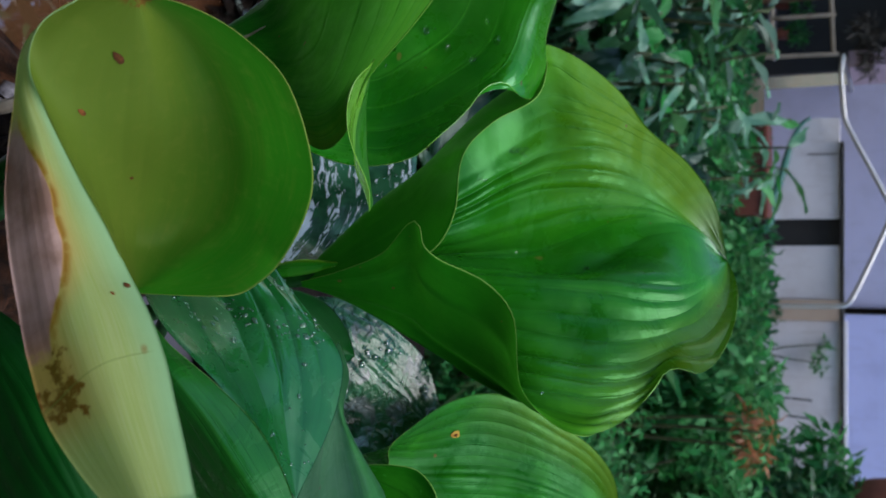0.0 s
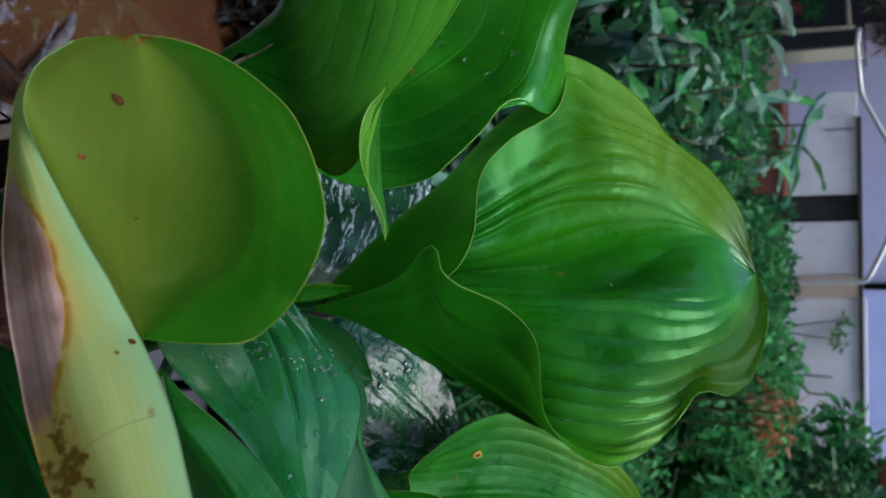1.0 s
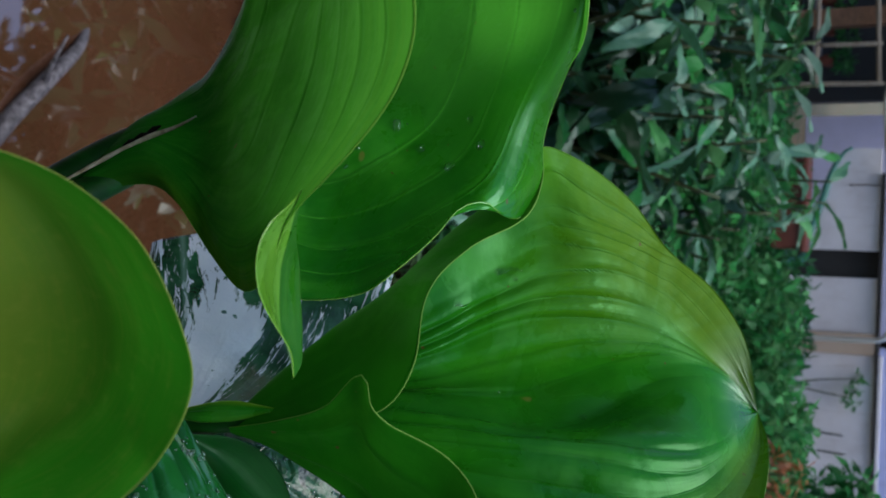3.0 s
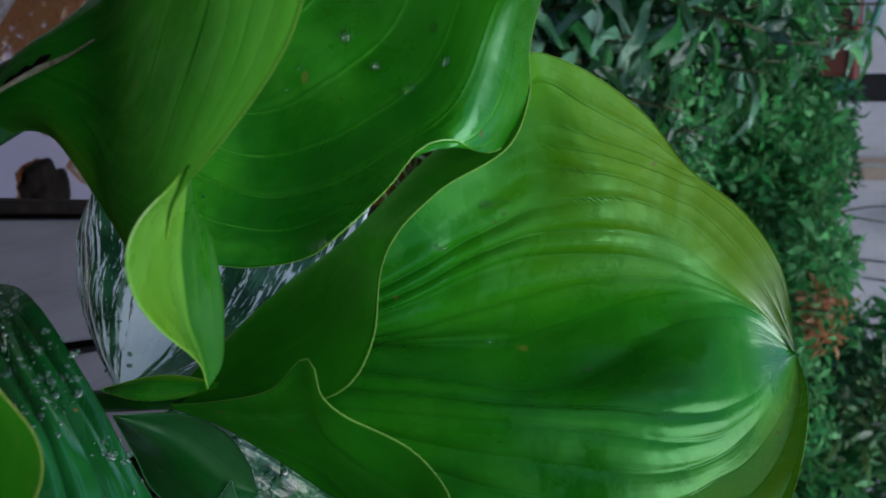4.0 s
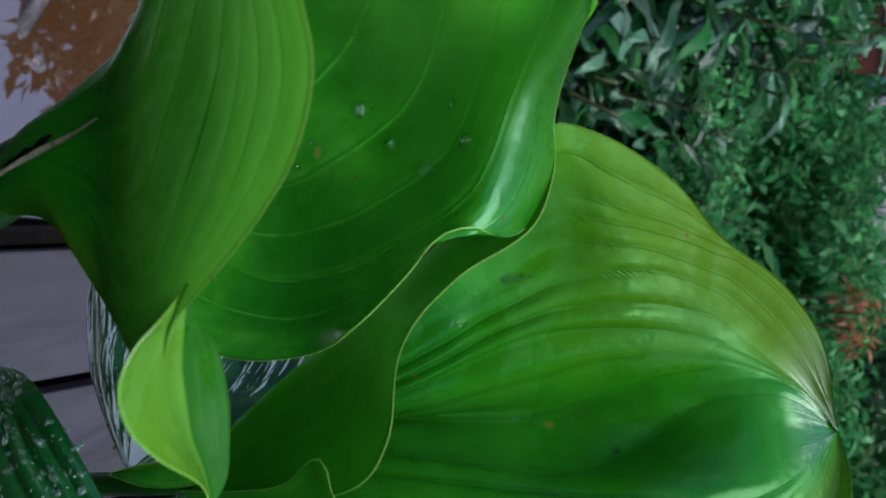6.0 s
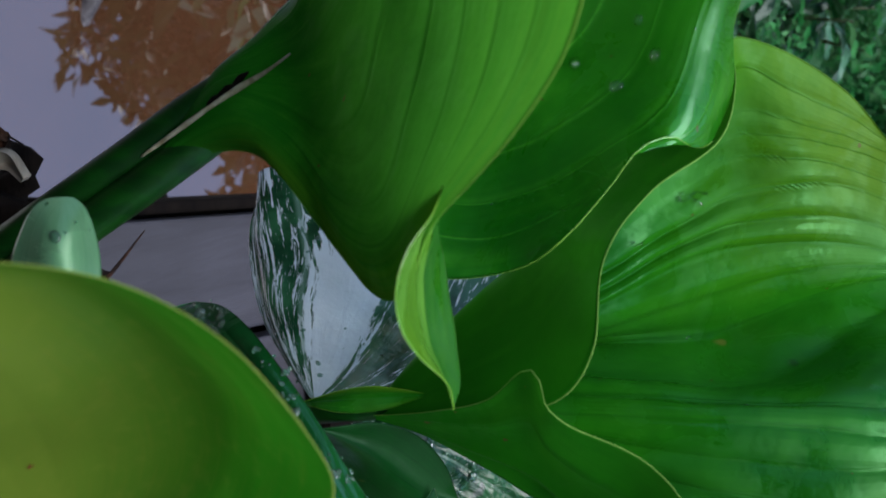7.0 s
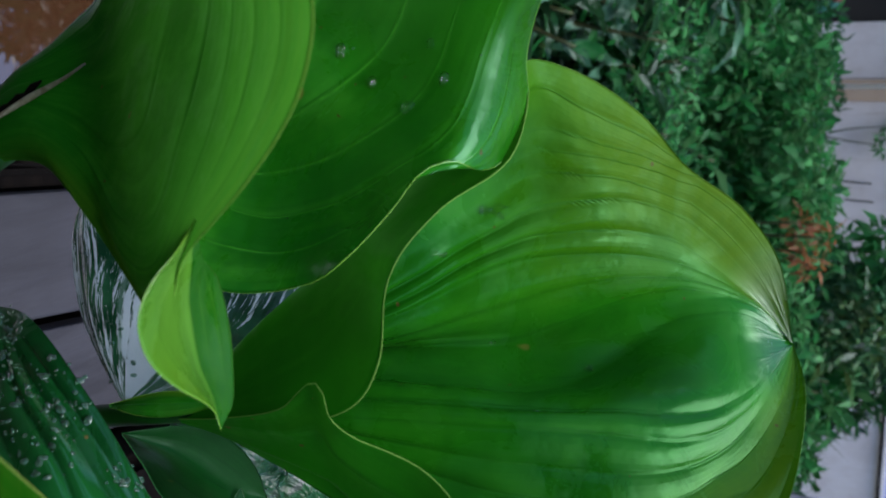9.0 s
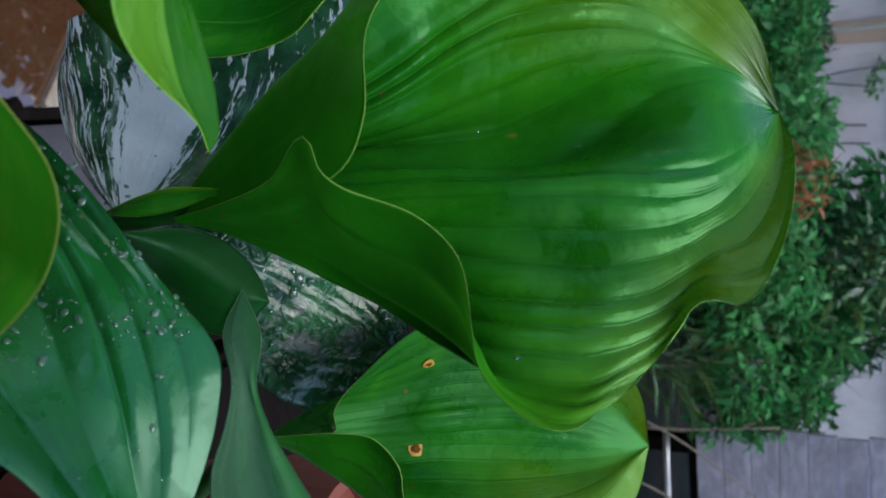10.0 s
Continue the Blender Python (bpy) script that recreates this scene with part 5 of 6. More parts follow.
# ---- driftwood and sticks in the water ----
drift = thing("floating_plank", "pale broken plank lying in the muddy water", "plank", (0.0, 1.92, 0.0))
bm = bmesh.new()
box(bm, (-0.15, -0.034, -0.02), (0.11, 0.034, 0.02), 0.005, Matrix.Translation((0.02, 1.92, 0)) @ Matrix.Rotation(radians(-42), 4, "Z"))
part("board", bm, PALE_WOOD, drift)
bm = bmesh.new()
bmesh.ops.create_icosphere(bm, subdivisions=4, radius=1.0)
for v in bm.verts:
    d = 1 + 0.35 * noise.noise(v.co * 1.6) + 0.2 * noise.noise(v.co * 5.0)
    v.co = Vector((0.15 + 0.085 * v.co.x * d, 1.74 + 0.06 * v.co.y * d, 0.045 * v.co.z * d))
part("wet_stump", bm, BLACK_WOOD, drift, "black waterlogged stump", True)
log = thing("driftwood_branch", "grey weathered branch poking out of the water", "branch", (-0.42, 1.76, 0))
tube("branch", [(-0.2, 1.62, -0.03), (-0.32, 1.68, 0.01), (-0.42, 1.76, 0.03), (-0.53, 1.87, 0.02), (-0.6, 1.93, -0.02)], [0.018, 0.022, 0.02, 0.016, 0.008], DRIFT_WOOD, log, sides=10, n=30)
tube("twig", [(-0.42, 1.76, 0.03), (-0.46, 1.72, 0.1), (-0.52, 1.73, 0.13)], [0.01, 0.006, 0.003], DRIFT_WOOD, log, sides=7, n=10)
debris = thing("wet_debris", "heap of black wet leaves and roots at the water's edge", "debris", (-0.62, 2.55, 0.0))
v, f = leaf_cloud(np.random.default_rng(31), [(-0.92, 2.72, 0.03, 0.14, 0.15, 0.05), (-0.74, 2.68, 0.03, 0.12, 0.12, 0.05), (-0.57, 2.66, 0.02, 0.08, 0.09, 0.04)], 420, 0.13, 0.05, 0.2)
v[:, 2] = np.abs(v[:, 2]) + 0.002
tagged(mesh_object("dead_leaves", v, f, WET_BLACK, debris, "glossy black sodden leaves"), kind="stuff")
for k, (xk, yk) in enumerate(((-0.80, 2.66), (-0.90, 2.80), (-0.70, 2.82), (-0.84, 2.95), (-0.98, 2.7))):
    st = thing("stone", "dark wet stone at the water's edge", "stone", (xk, yk, 0.0), group="stones at the water")
    bm = bmesh.new()
    bmesh.ops.create_icosphere(bm, subdivisions=3, radius=0.085 - 0.01 * (k % 3))
    for v in bm.verts:
        v.co *= 1 + 0.7 * noise.noise(v.co * 12.0 + Vector((k * 3.0, 0, 0))) + 0.3 * noise.noise(v.co * 40.0)
        v.co = Vector((v.co.x + xk, v.co.y + yk, v.co.z * 0.45 + 0.02))
    part("rock", bm, BLACK_WOOD, st, "", True)

# ---- unseen dark walls, floor and roof, added to keep sky light off the leaves ----
sky_blocker = thing("veranda", "unseen dark board walls and roof added to block sky light", "veranda", (0, -1.4, 0), kind="structure")
for k in range(24):
    x0 = -4.8 + 0.4 * k
    bm = bmesh.new()
    box(bm, (x0, -2.2, 0.4), (x0 + 0.392, -2.16, 2.9), 0.004)
    part("wall_board", bm, DIM_WOOD, sky_blocker)
# added left wall, cuts the low blue sky mirrored in the leaf
for k in range(12):
    bm = bmesh.new()
    box(bm, (-5.24, -2.2 + 0.4 * k, 0.0), (-5.2, -1.808 + 0.4 * k, 2.9), 0.004)
    part("side_board", bm, DIM_WOOD, sky_blocker)
bm = bmesh.new()
box(bm, (-4.8, -2.4, 2.9), (4.8, -0.85, 2.95), 0.004)
part("roof", bm, DIM_WOOD, sky_blocker)
bm = bmesh.new()
box(bm, (-4.8, -2.2, 0.33), (4.8, -0.15, 0.4), 0.004)
part("floor", bm, DIM_WOOD, sky_blocker)

# ---- garden behind: shrubs, wall, houses ----
rng = np.random.default_rng(4)


def shrub(name, label, clumps, mat, count, length, width, stems, category="shrub", droop=0.3):
    c = np.array(clumps, float)
    base = (float(c[:, 0].mean()), float(c[:, 1].mean()), 0.05)
    ob = thing(name, label, category, base)
    v, f = leaf_cloud(rng, clumps, count, length, width, droop)
    v[:, 2] = np.maximum(v[:, 2], 0.06)
    tagged(mesh_object("foliage", v, f, mat, ob), kind="stuff")
    for k in range(stems):
        cx, cy, cz = c[k % len(c), :3]
        tube("stem", [(base[0] + rng.uniform(-0.15, 0.15), base[1] + rng.uniform(-0.15, 0.15), 0.0), ((base[0] + cx) / 2, (base[1] + cy) / 2, cz * 0.55), (cx, cy, cz)],
             [0.018, 0.012, 0.005], STEM, ob, sides=7, n=14)
    return ob


def broad_leaf(name, length, width, mat, sag, fold):
    """A lance-shaped leaf along +x with a folded midrib and a drooping tip."""
    n, m = 9, 5
    verts, faces = [], []
    for i in range(n):
        t = i / (n - 1)
        half = width / 2 * (math.sin(math.pi * min(1.0, t * 0.97 + 0.02)) ** 0.75) * (1.15 - 0.45 * t)
        for j in range(m):
            s = -1 + 2 * j / (m - 1)
            verts.append((length * t * (1 - 0.15 * sag * t), half * s, fold * half * abs(s) - sag * length * 0.5 * t * t + 0.01 * math.sin(9 * t + 3 * s)))
    for i in range(n - 1):
        for j in range(m - 1):
            faces.append((i * m + j, i * m + j + 1, (i + 1) * m + j + 1, (i + 1) * m + j))
    me = bpy.data.meshes.new(name)
    me.from_pydata(verts, [], faces)
    me.materials.append(mat)
    me.shade_smooth()
    return me


LEAF_MESHES = {mat.name: [broad_leaf("leaf", 0.24, 0.062, mat, sag, fold) for sag, fold in ((0.5, 0.3), (0.9, 0.15), (0.2, 0.45))] for mat in (BUSH_PALE, BUSH_DARK, BUSH, BUSH_GLOSS, GRASS)}


def leafy_shrub(label, x, y, height, mats, canes, leaves, grow=1.0):
    ob = thing("leafy_shrub", label, "shrub", (x, y, 0.05), group="broad-leaved shrubs")
    for k in range(canes):
        a = rng.uniform(0, 2 * math.pi)
        lean = rng.uniform(0.1, 0.35)
        top = (x + math.cos(a) * lean, y + math.sin(a) * lean, height * rng.uniform(0.7, 1.0))
        mid = (x + math.cos(a) * lean * 0.4, y + math.sin(a) * lean * 0.4, top[2] * 0.55)
        tube("cane", [(x + 0.05 * math.cos(a), y + 0.05 * math.sin(a), 0.0), mid, top], [0.014, 0.011, 0.006], STEM, ob, sides=7, n=14)
        for q in range(leaves):
            t = 0.35 + 0.65 * (q + rng.uniform(0, 0.8)) / leaves
            at = Vector(mid).lerp(Vector(top), max(0.0, (t - 0.5) * 2)) if t > 0.5 else Vector((x, y, 0)).lerp(Vector(mid), t * 2)
            mat = mats[int(rng.integers(len(mats)))]
            lf = new("leaf", LEAF_MESHES[mat.name][int(rng.integers(3))])
            size = rng.uniform(0.7, 1.25) * grow
            lf.parent = ob
            lf.matrix_parent_inverse = Matrix.Translation(-ob.location)
            lf.matrix_basis = Matrix.Translation(at) @ Euler((rng.uniform(-0.6, 0.6), rng.uniform(-0.7, 0.9), rng.uniform(0, 6.28))).to_matrix().to_4x4() @ Matrix.Diagonal((size, size, size, 1))
    return ob


for k in range(8):
    x0 = -1.3 + 0.5 * k
    clumps = []
    for q in range(34):
        yq = rng.uniform(4.8, 9.0)
        top = (2.01 if k > 2 else 1.9) - 0.103 * yq
        clumps.append((x0 * (yq / 6.0) + rng.uniform(-0.35, 0.35), yq, top - rng.uniform(0.2, 0.8), 0.2, 0.24, 0.17))
    shrub("shrub", "dense small-leaved green garden shrub, wet", clumps, BUSH, 7000, 0.085, 0.038, 5, droop=0.25)
for k in range(4):
    x0 = 0.2 + 0.24 * k
    clumps = [(x0 + rng.uniform(-0.3, 0.3), rng.uniform(3.4, 4.4), rng.uniform(0.3, 0.85), 0.32, 0.3, 0.3) for q in range(6)]
    shrub("shrub", "low feathery green garden shrub", clumps, BUSH, 4500, 0.05, 0.022, 4, droop=0.0)
for x0, y0, h in ((-0.85, 3.5, 1.5), (-0.6, 3.3, 1.35), (-0.42, 3.7, 1.42), (-1.05, 4.1, 1.55), (-0.75, 4.4, 1.5), (-0.3, 4.3, 1.35), (-1.2, 4.9, 1.55), (-0.95, 3.2, 1.42), (-0.2, 3.35, 1.0), (-0.05, 3.6, 1.05), (-0.3, 3.05, 0.85), (0.1, 3.9, 1.1)):
    leafy_shrub("shrub with long glossy dark and grey-green leaves", x0, y0, h, (BUSH_DARK, BUSH, BUSH_PALE, BUSH_GLOSS), 6, 20, 1.0)

leafy_shrub("shrub with very long arching blackish-green leaves", -0.72, 3.1, 1.35, (BUSH_DARK, BUSH_GLOSS), 5, 14, 1.5)
for x0, y0, h in ((-0.42, 5.9, 1.36), (-0.62, 6.1, 1.45), (1.75, 5.6, 1.5), (1.95, 6.2, 1.55), (1.22, 4.7, 1.0), (1.6, 5.75, 1.15)):
    leafy_shrub("shrub with drooping pale green leaves", x0, y0, h, (BUSH_PALE, BUSH_PALE, BUSH) if x0 < 0 else (BUSH, GRASS, BUSH_GLOSS), 5, 15 if x0 < 0 else 11, 1.2 if x0 < 0 else 1.0)
for k in range(5):
    clumps = [(yq * (0.235 + 0.022 * k + rng.uniform(-0.03, 0.03)), yq, rng.uniform(0.35, 1.6), 0.24, 0.4, 0.24) for yq in rng.uniform(5.6, 8.2, 15)]
    shrub("shrub", "tangled dark green garden shrub, wet", clumps, (BUSH, BUSH_GLOSS, GRASS, BUSH, BUSH_PALE)[k], 4200, (0.08, 0.13, 0.07, 0.16, 0.09)[k], (0.035, 0.05, 0.03, 0.05, 0.04)[k], 5, droop=0.2)

# orange-leaved bush among the shrubs
clumps = [(0.80 + dx, 4.55, 1.36 + dz, 0.055, 0.055, 0.055) for dx, dz in ((0, 0.06), (0.07, 0.0), (-0.06, -0.03), (0.12, 0.03))]
shrub("croton_bush", "small bush with orange-red leaves", clumps, ORANGE, 130, 0.07, 0.018, 3)

# low white boundary wall with openings, tan panel, teal capped end
wall = thing("boundary_wall", "low white painted boundary wall with a dark opening", "wall", (0, 14.0, 0), kind="structure")


def panel(name, lo, hi, mat, bevel=0.01, parent=wall):
    bm = bmesh.new()
    box(bm, lo, hi, bevel)
    return part(name, bm, mat, parent)


bm = bmesh.new()
outline = [(-0.395, 0.46), (-0.395, 1.345), (-1.71, 1.345), (-1.73, 1.1), (-1.715, 0.95), (-1.668, 0.89), (-1.524, 0.81), (-1.342, 0.736), (-1.083, 0.667), (-0.861, 0.599), (-0.563, 0.51)]
front = [bm.verts.new((px, 14.0, pz)) for px, pz in outline]
back = [bm.verts.new((px, 14.15, pz)) for px, pz in outline]
bm.faces.new(front)
bm.faces.new(back[::-1])
for k in range(len(front)):
    q = (k + 1) % len(front)
    bm.faces.new((front[k], back[k], back[q], front[q]))
part("wall_panel", bm, WHITE_PAINT, wall, "white panel with a rounded end")
tube("edge_trim", [(-1.73, 13.98, 0.99), (-1.668, 13.98, 0.89), (-1.524, 13.98, 0.80), (-1.342, 13.98, 0.726), (-1.083, 13.98, 0.655), (-0.861, 13.98, 0.585), (-0.563, 13.98, 0.49), (-0.28, 13.98, 0.44), (-0.2, 13.98, 0.0)], [0.02, 0.05, 0.055, 0.05], TEAL, wall, sides=8, n=40)
panel("seam", (-1.25, 13.985, 0.95), (-1.24, 13.999, 1.34), DARK_ROOM, 0)
# near-black sheet paints the shade inside the opening
panel("recess_shade", (-0.40, 14.1, 0.0), (-0.03, 14.14, 1.345), DARK_ROOM, 0)
panel("wall_panel", (-0.04, 14.0, 0.0), (0.67, 14.15, 1.35), WHITE_PAINT)
panel("post", (0.672, 13.96, 0.0), (0.95, 14.12, 1.37), TAN)
panel("wall_panel", (0.952, 14.0, 0.0), (6.5, 14.15, 1.44), WHITE_PAINT)
panel("coping", (-1.4, 13.95, 1.352), (6.5, 14.2, 1.40), DARK_ROOM, 0.005)
# small growth and wires on the wall
clumps = [(1.5, 13.9, 1.12, 0.12, 0.05, 0.1), (1.25, 13.9, 1.15, 0.08, 0.05, 0.06)]
shrub("creeper", "thin creeper on the white wall", clumps, BUSH, 50, 0.12, 0.05, 2, "plant")
wire = thing("wire", "thin sagging dark wire along the wall", "wire", (2.8, 13.9, 1.1))
tube("strand", [(2.5, 13.93, 1.3), (2.7, 13.93, 1.0), (3.0, 13.93, 0.95), (3.3, 13.93, 1.25)], [0.008, 0.008], DARK_ROOM, wire, sides=6, n=24)
for zv, xv in ((0.86, 1.98), (0.9, 2.22)):
    tube("strand", [(xv, 13.95, zv - 0.2), (xv + 0.02, 13.95, zv + 0.15)], [0.012, 0.012], DARK_ROOM, wire, sides=6, n=8)

# lavender house behind, with a darker blue half
house = thing("lavender_house", "long lavender-blue painted house behind the wall", "house", (0, 17.0, 0))
bm = bmesh.new()
box(bm, (-2.6, 17.0, 0.0), (1.02, 17.3, 5.0))
part("wall", bm, PALE_LAVENDER, house, "pale lavender wall")
bm = bmesh.new()
box(bm, (1.03, 16.95, 0.0), (14.0, 17.3, 5.0))
part("wall", bm, LAVENDER, house, "deeper blue-violet wall")
bm = bmesh.new()
box(bm, (-3.0, 16.4, 5.0), (14.5, 20.0, 5.15), 0.02)
part("roof", bm, DARK_ROOM, house)
bm = bmesh.new()
box(bm, (0.93, 16.9, 0.0), (1.02, 17.02, 5.0), 0.01)
part("downpipe", bm, BLACK_WOOD, house)
rail = thing("pipe_frame", "bent galvanised pipe frame in front of the house", "railing", (-0.7, 14.0, 0))
bends = [(-2.5, 17.0, 1.40), (-2.5, 13.85, 1.40), (-2.30, 13.8, 1.37), (-1.66, 13.8, 1.415), (-0.47, 13.8, 1.98), (0.73, 13.8, 1.455), (0.76, 13.8, 0.0)]
path = [bends[0]]
for a, b, c in zip(bends, bends[1:], bends[2:]):
    a, b, c = Vector(a), Vector(b), Vector(c)
    path += [tuple(b + (a - b).normalized() * 0.06), tuple(b + (a - b).normalized() * 0.02 + (c - b).normalized() * 0.02), tuple(b + (c - b).normalized() * 0.06)]
tube("pipe", path + [bends[-1]], [0.032, 0.032], STEEL, rail, sides=10, n=240)
# open shed with shelf bars at the far left
shed = thing("open_shed", "open garden shed with pale bars and plants inside", "shed", (-3.4, 14.5, 0))
# back wall near-black: the dim interior is put into its colour
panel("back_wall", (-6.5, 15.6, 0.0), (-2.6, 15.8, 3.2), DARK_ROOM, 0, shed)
panel("side_wall", (-2.62, 14.2, 1.45), (-2.4, 15.8, 3.2), MAUVE, 0.01, shed)
panel("post", (-3.62, 14.2, 0.0), (-3.38, 14.4, 3.2), BROWN_WOOD, 0.01, shed)
DRY = foliage_mat("dry_vine", (0.05, 0.036, 0.028), (0.014, 0.011, 0.01), (0.1, 0.08, 0.075), 0.6, 0.1)
vine = thing("dry_vine", "tangle of dark dry vine on the shed wall", "vine", (-2.6, 14.15, 1.7))
v, f = leaf_cloud(np.random.default_rng(51), [(-2.62, 14.08, 1.78, 0.16, 0.07, 0.14), (-2.4, 14.08, 1.72, 0.16, 0.07, 0.1), (-2.85, 14.08, 1.66, 0.16, 0.07, 0.16)], 320, 0.16, 0.035, 0.6)
tagged(mesh_object("tangle", v, f, DRY, vine), kind="stuff")
for xk in (-2.78, -2.6, -2.46):
    tube("strand", [(xk, 14.19, 2.3), (xk + 0.05, 14.12, 1.95), (xk - 0.03, 14.1, 1.6)], [0.008, 0.008, 0.005], DRY, vine, sides=6, n=14)
panel("roof", (-6.8, 13.6, 3.21), (-2.2, 16.0, 3.33), DARK_ROOM, 0.01, shed)
for x0, z0, x1, z1 in ((-6.0, 0.50, -2.55, 0.50), (-2.6, 0.0, -2.56, 1.34), (-5.0, 1.17, -2.58, 1.27), (-3.1, 0.5, -3.08, 1.3)):
    tube("bar", [(x0, 14.05, z0), (x1, 14.05, z1)], [0.03, 0.03], PALE_WOOD, shed, sides=8, n=6)
panel("shelf", (-6.0, 14.3, 0.42), (-2.7, 15.0, 0.47), GREY_WOOD, 0.005, shed)
for k in range(4):
    xk = -3.0 - 0.42 * k
    clumps = [(xk, 14.6, 0.78 + 0.05 * (k % 2), 0.17, 0.15, 0.14)]
    sp = thing("potted_plant", "leafy plant in a small clay pot on a shelf", "potted plant", (xk, 14.6, 0.47), group="plants on the shelf")
    v, f = leaf_cloud(rng, clumps, 130, 0.1, 0.05, 0.1)
    tagged(mesh_object("foliage", v, f, BUSH, sp), kind="stuff")
    tube("pot", [(xk, 14.6, 0.471), (xk, 14.6, 0.6), (xk, 14.6, 0.66)], [0.06, 0.085, 0.09], BRICK_RED, sp, sides=16, n=8)

# terracotta trough half hidden by the leaves
trough = thing("terracotta_trough", "weathered red terracotta planter trough on posts", "planter", (-0.51, 6.9, 0.05))
panel("body", (-0.80, 6.78, 0.98), (-0.22, 7.02, 1.165), BRICK_RED, 0.02, trough)
panel("rim", (-0.82, 6.76, 1.166), (-0.20, 7.04, 1.2), BRICK_RED, 0.01, trough)
for xk in (-0.74, -0.34):
    panel("post", (xk, 6.86, 0.0), (xk + 0.07, 6.93, 0.979), BROWN_WOOD, 0.005, trough)

# hanging basket in front of the blue wall
basket = thing("hanging_plant", "hanging pot with drooping green leaves", "potted plant", (1.36, 6.0, 1.8))
clumps = [(1.22, 6.0, 1.62, 0.12, 0.1, 0.14), (1.08, 6.0, 1.58, 0.08, 0.08, 0.1), (1.36, 6.0, 1.68, 0.1, 0.1, 0.1)]
v, f = leaf_cloud(rng, clumps, 170, 0.11, 0.045, 0.5)
tagged(mesh_object("foliage", v, f, BUSH, basket), kind="stuff")
tube("pot", [(1.38, 6.0, 1.74), (1.38, 6.0, 1.82), (1.38, 6.0, 1.93)], [0.08, 0.11, 0.12], BRICK_RED, basket, sides=20, n=8)
for a in (0.3, 2.4, 4.5):
    tube("cord", [(1.38 + 0.115 * math.cos(a), 6.0 + 0.115 * math.sin(a), 1.9), (1.38, 6.0, 2.6)], [0.003, 0.003], DARK_ROOM, basket, sides=5, n=4)
tube("pole", [(1.75, 6.2, 0.0), (1.75, 6.2, 2.55), (1.7, 6.17, 2.62), (1.38, 6.0, 2.63)], [0.025, 0.02], STEEL, basket, sides=8, n=30)

# grey board shed on stilts
shed = thing("board_shed", "weathered grey board shed raised on posts", "shed", (4.2, 5.6, 0))
for k in range(14):
    z0 = 0.62 + 0.155 * k
    panel("board", (2.44 + 0.01 * (k % 3), 5.5, z0), (6.2, 5.53, z0 + 0.15), SHED_WOOD, 0.004, shed)
    bm = bmesh.new()
    box(bm, (-0.03, 0.0, z0), (0.0, 2.6, z0 + 0.15), 0.004, Matrix.Translation((2.5, 5.535, 0)) @ Matrix.Rotation(radians(-27), 4, "Z"))
    part("side_board", bm, SHED_WOOD, shed)
for xk, yk in ((2.6, 5.6), (4.3, 5.6), (6.0, 5.6), (3.8, 7.8), (6.0, 7.8)):
    panel("post", (xk, yk, 0.0), (xk + 0.09, yk + 0.09, 0.615), BLACK_WOOD, 0.005, shed)
panel("floor_board", (2.6, 5.54, 0.56), (6.2, 5.9, 0.61), BLACK_WOOD, 0.004, shed)
panel("roof", (2.4, 5.2, 2.8), (6.6, 8.3, 2.86), GREY_WOOD, 0.005, shed)
tube("pipe", [(2.5, 5.45, 0.46), (3.1, 5.45, 0.45)], [0.02, 0.02], STEEL, shed, sides=10, n=4)

# grass and bamboo-like blades at the garden's edge
count = 2600
v, f = leaf_cloud(rng, [(1.7, 5.4, 0.6, 0.4, 0.9, 0.45), (0.5, 3.4, 0.3, 1.0, 0.5, 0.25), (2.3, 7.5, 0.9, 0.5, 1.2, 0.5)], count, 0.32, 0.018, -0.5)
v[:, 2] = np.maximum(v[:, 2], 0.04)
tagged(mesh_object("grass", v, f, GRASS), "tangle of long wet grass blades", "grass", kind="stuff")
for k in range(5):
    tw = thing("dead_twig", "thin pale dead twig among the grass", "twig", (1.9 + 0.2 * k, 5.0, 0.1), group="dead twigs")
    a = rng.uniform(-0.5, 0.5)
    tube("stick", [(1.6 + 0.2 * k, 4.9, 0.05), (1.75 + 0.2 * k + a * 0.3, 5.0, 0.6), (1.8 + 0.25 * k + a, 5.1, 1.15)], [0.008, 0.006, 0.003], PALE_WOOD, tw, sides=6, n=12)

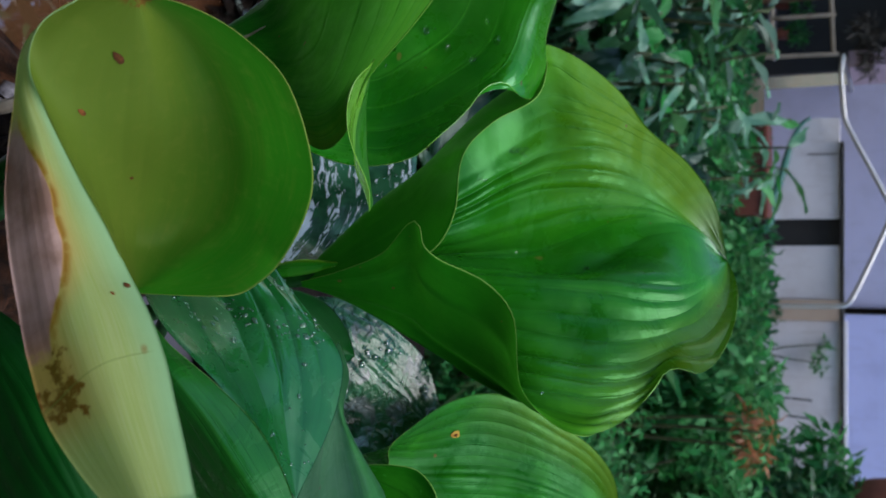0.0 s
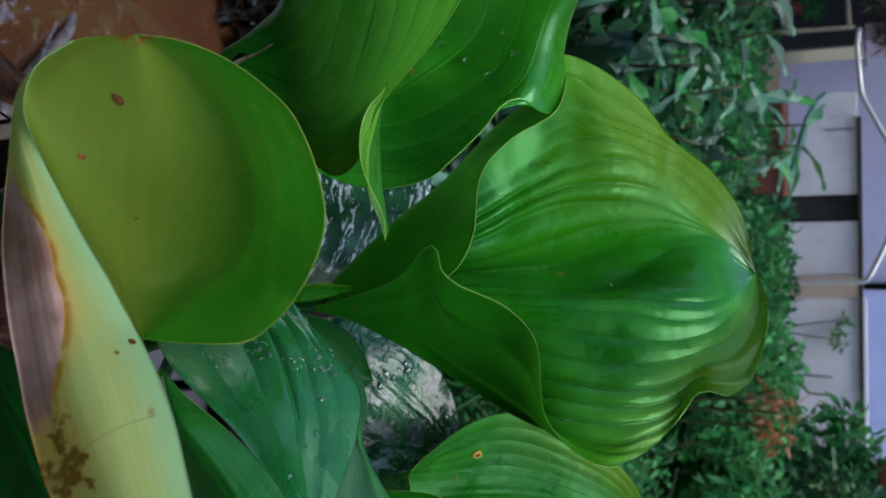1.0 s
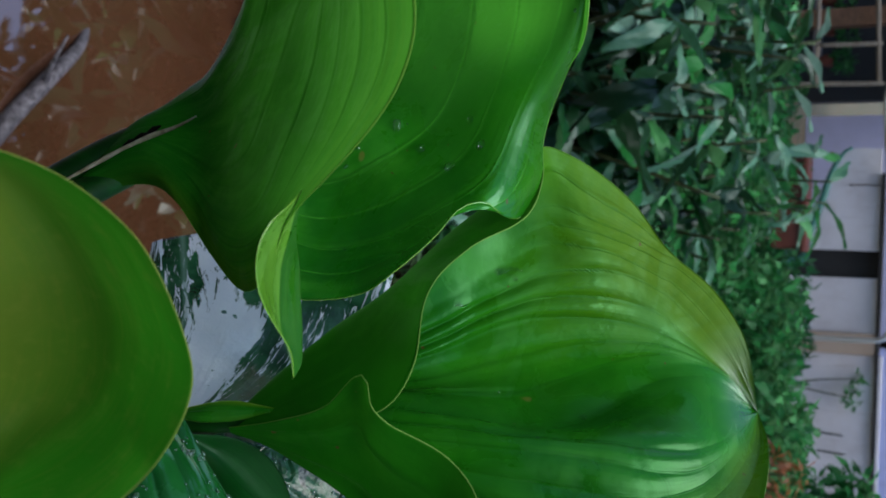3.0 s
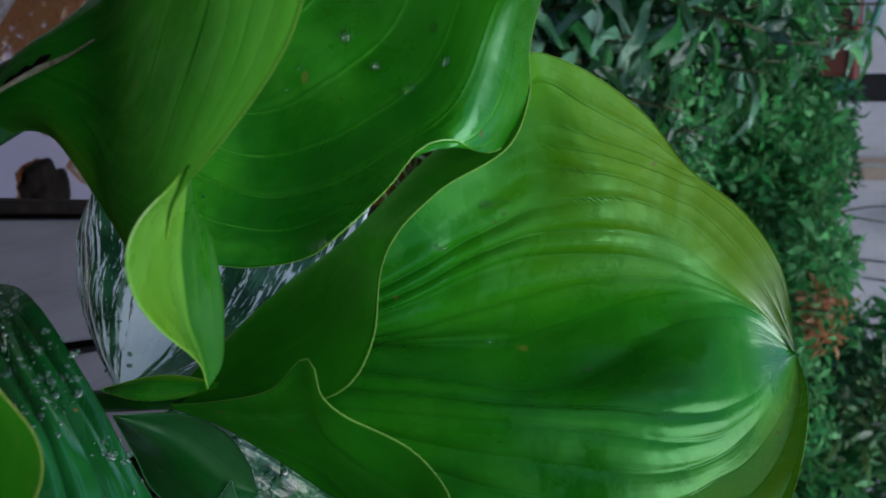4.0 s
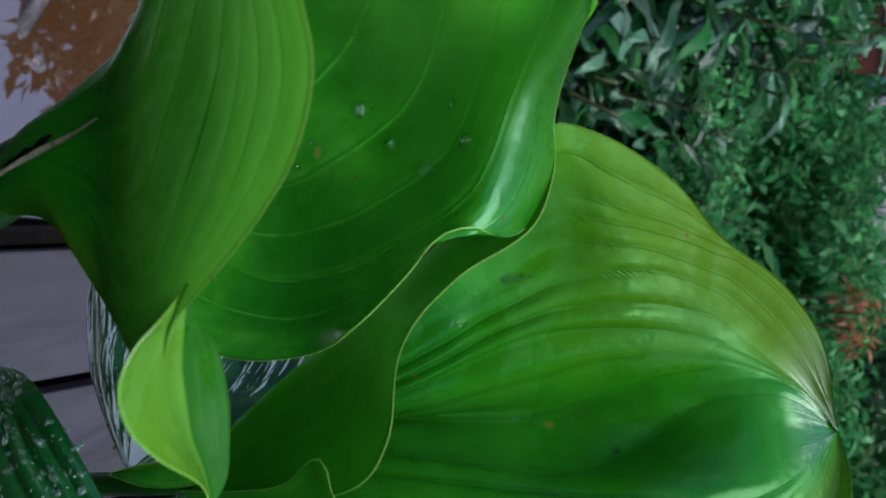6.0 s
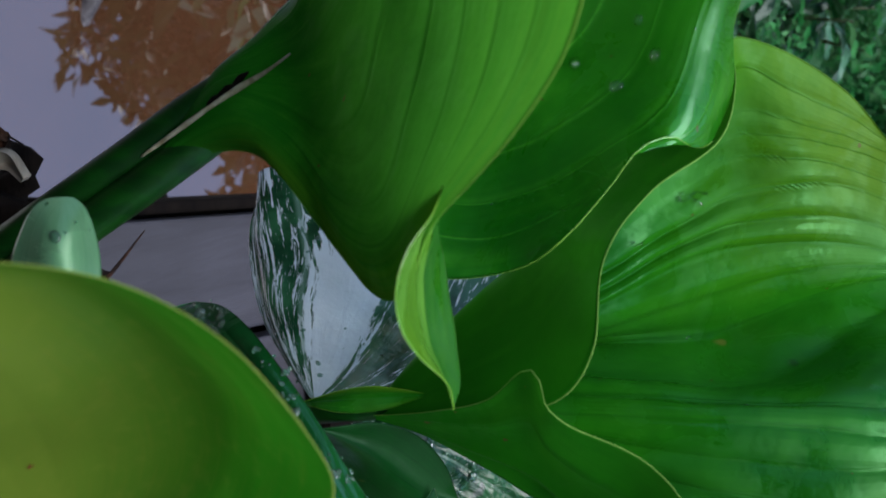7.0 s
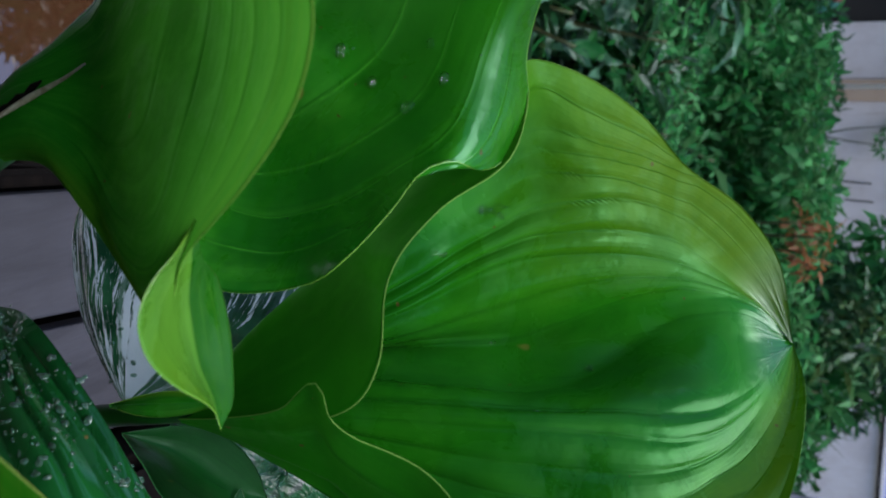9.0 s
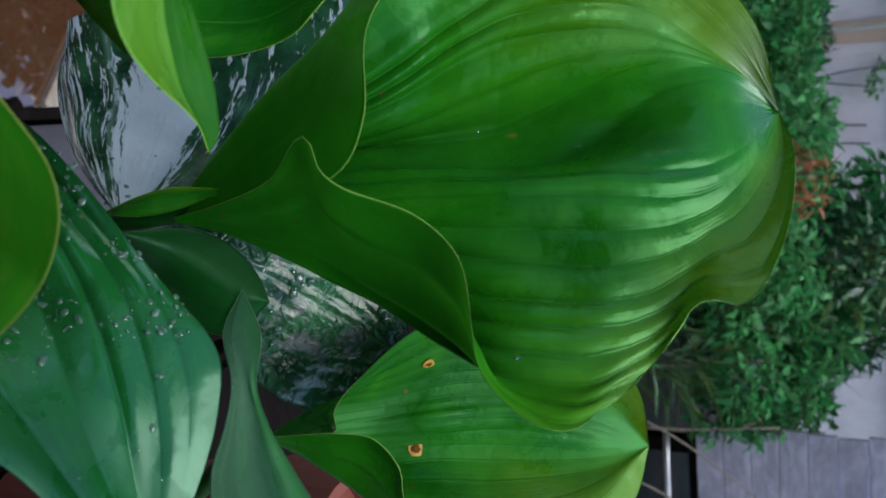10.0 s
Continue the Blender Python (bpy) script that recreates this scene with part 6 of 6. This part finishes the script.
# trees beyond the shrubs, mirrored in the water
def tree(x, y, lean, crown, leaves, seed):
    rg = np.random.default_rng(seed)
    ob = thing("garden_tree", "tall spreading tree with large pointed leaves", "tree", (x, y, 0.05), group="trees round the garden")
    top = (x + lean, y, 4.6)
    tube("trunk", [(x, y, 0.0), (x + lean * 0.1, y, 1.8), (x + lean * 0.45, y, 3.4), top], [0.17, 0.14, 0.11, 0.07], BROWN_WOOD, ob, sides=12, n=24)
    for cx, cy, cz, *r in crown:
        tube("limb", [(x + lean * 0.45, y, 3.4), ((x + lean * 0.6 + cx) / 2, (y + cy) / 2, (cz + 3.9) / 2 + 0.25), (cx, cy, cz)], [0.07, 0.045, 0.015], BROWN_WOOD, ob, sides=8, n=14)
    v, f = leaf_cloud(rg, crown, leaves, 0.32, 0.12, 0.5)
    tagged(mesh_object("crown", v, f, BUSH_DARK, ob), kind="stuff")


rng = np.random.default_rng(77)
crown = [(-4.2 + 0.55 * k + rng.uniform(-0.2, 0.2), 7.6 + rng.uniform(-0.6, 0.8), z + rng.uniform(-0.25, 0.3), 0.6, 0.6, 0.5) for k in range(8) for z in (3.0, 4.2, 5.4)]
crown += [(-2.5 + 0.4 * k + rng.uniform(-0.2, 0.2), 7.6 + rng.uniform(-0.5, 0.6), z + rng.uniform(-0.25, 0.25), 0.5, 0.5, 0.45) for k in range(7) for z in (4.4, 5.1, 5.8, 6.5) if z < 6.2 or k > 1]
crown += [(-1.1 + 0.3 * k + rng.uniform(-0.1, 0.1), 7.6 + rng.uniform(-0.4, 0.4), 7.2 + rng.uniform(-0.2, 0.25), 0.4, 0.4, 0.4) for k in range(4)]
tree(-4.6, 7.8, 1.4, crown, 10500, 11)
crown = [(0.2 + 0.6 * k + rng.uniform(-0.2, 0.2), 8.0 + rng.uniform(-0.6, 0.8), z + rng.uniform(-0.25, 0.3), 0.6, 0.6, 0.5) for k in range(8) for z in (3.0, 4.2, 5.3)]
tree(5.2, 8.2, -1.4, crown, 5200, 12)
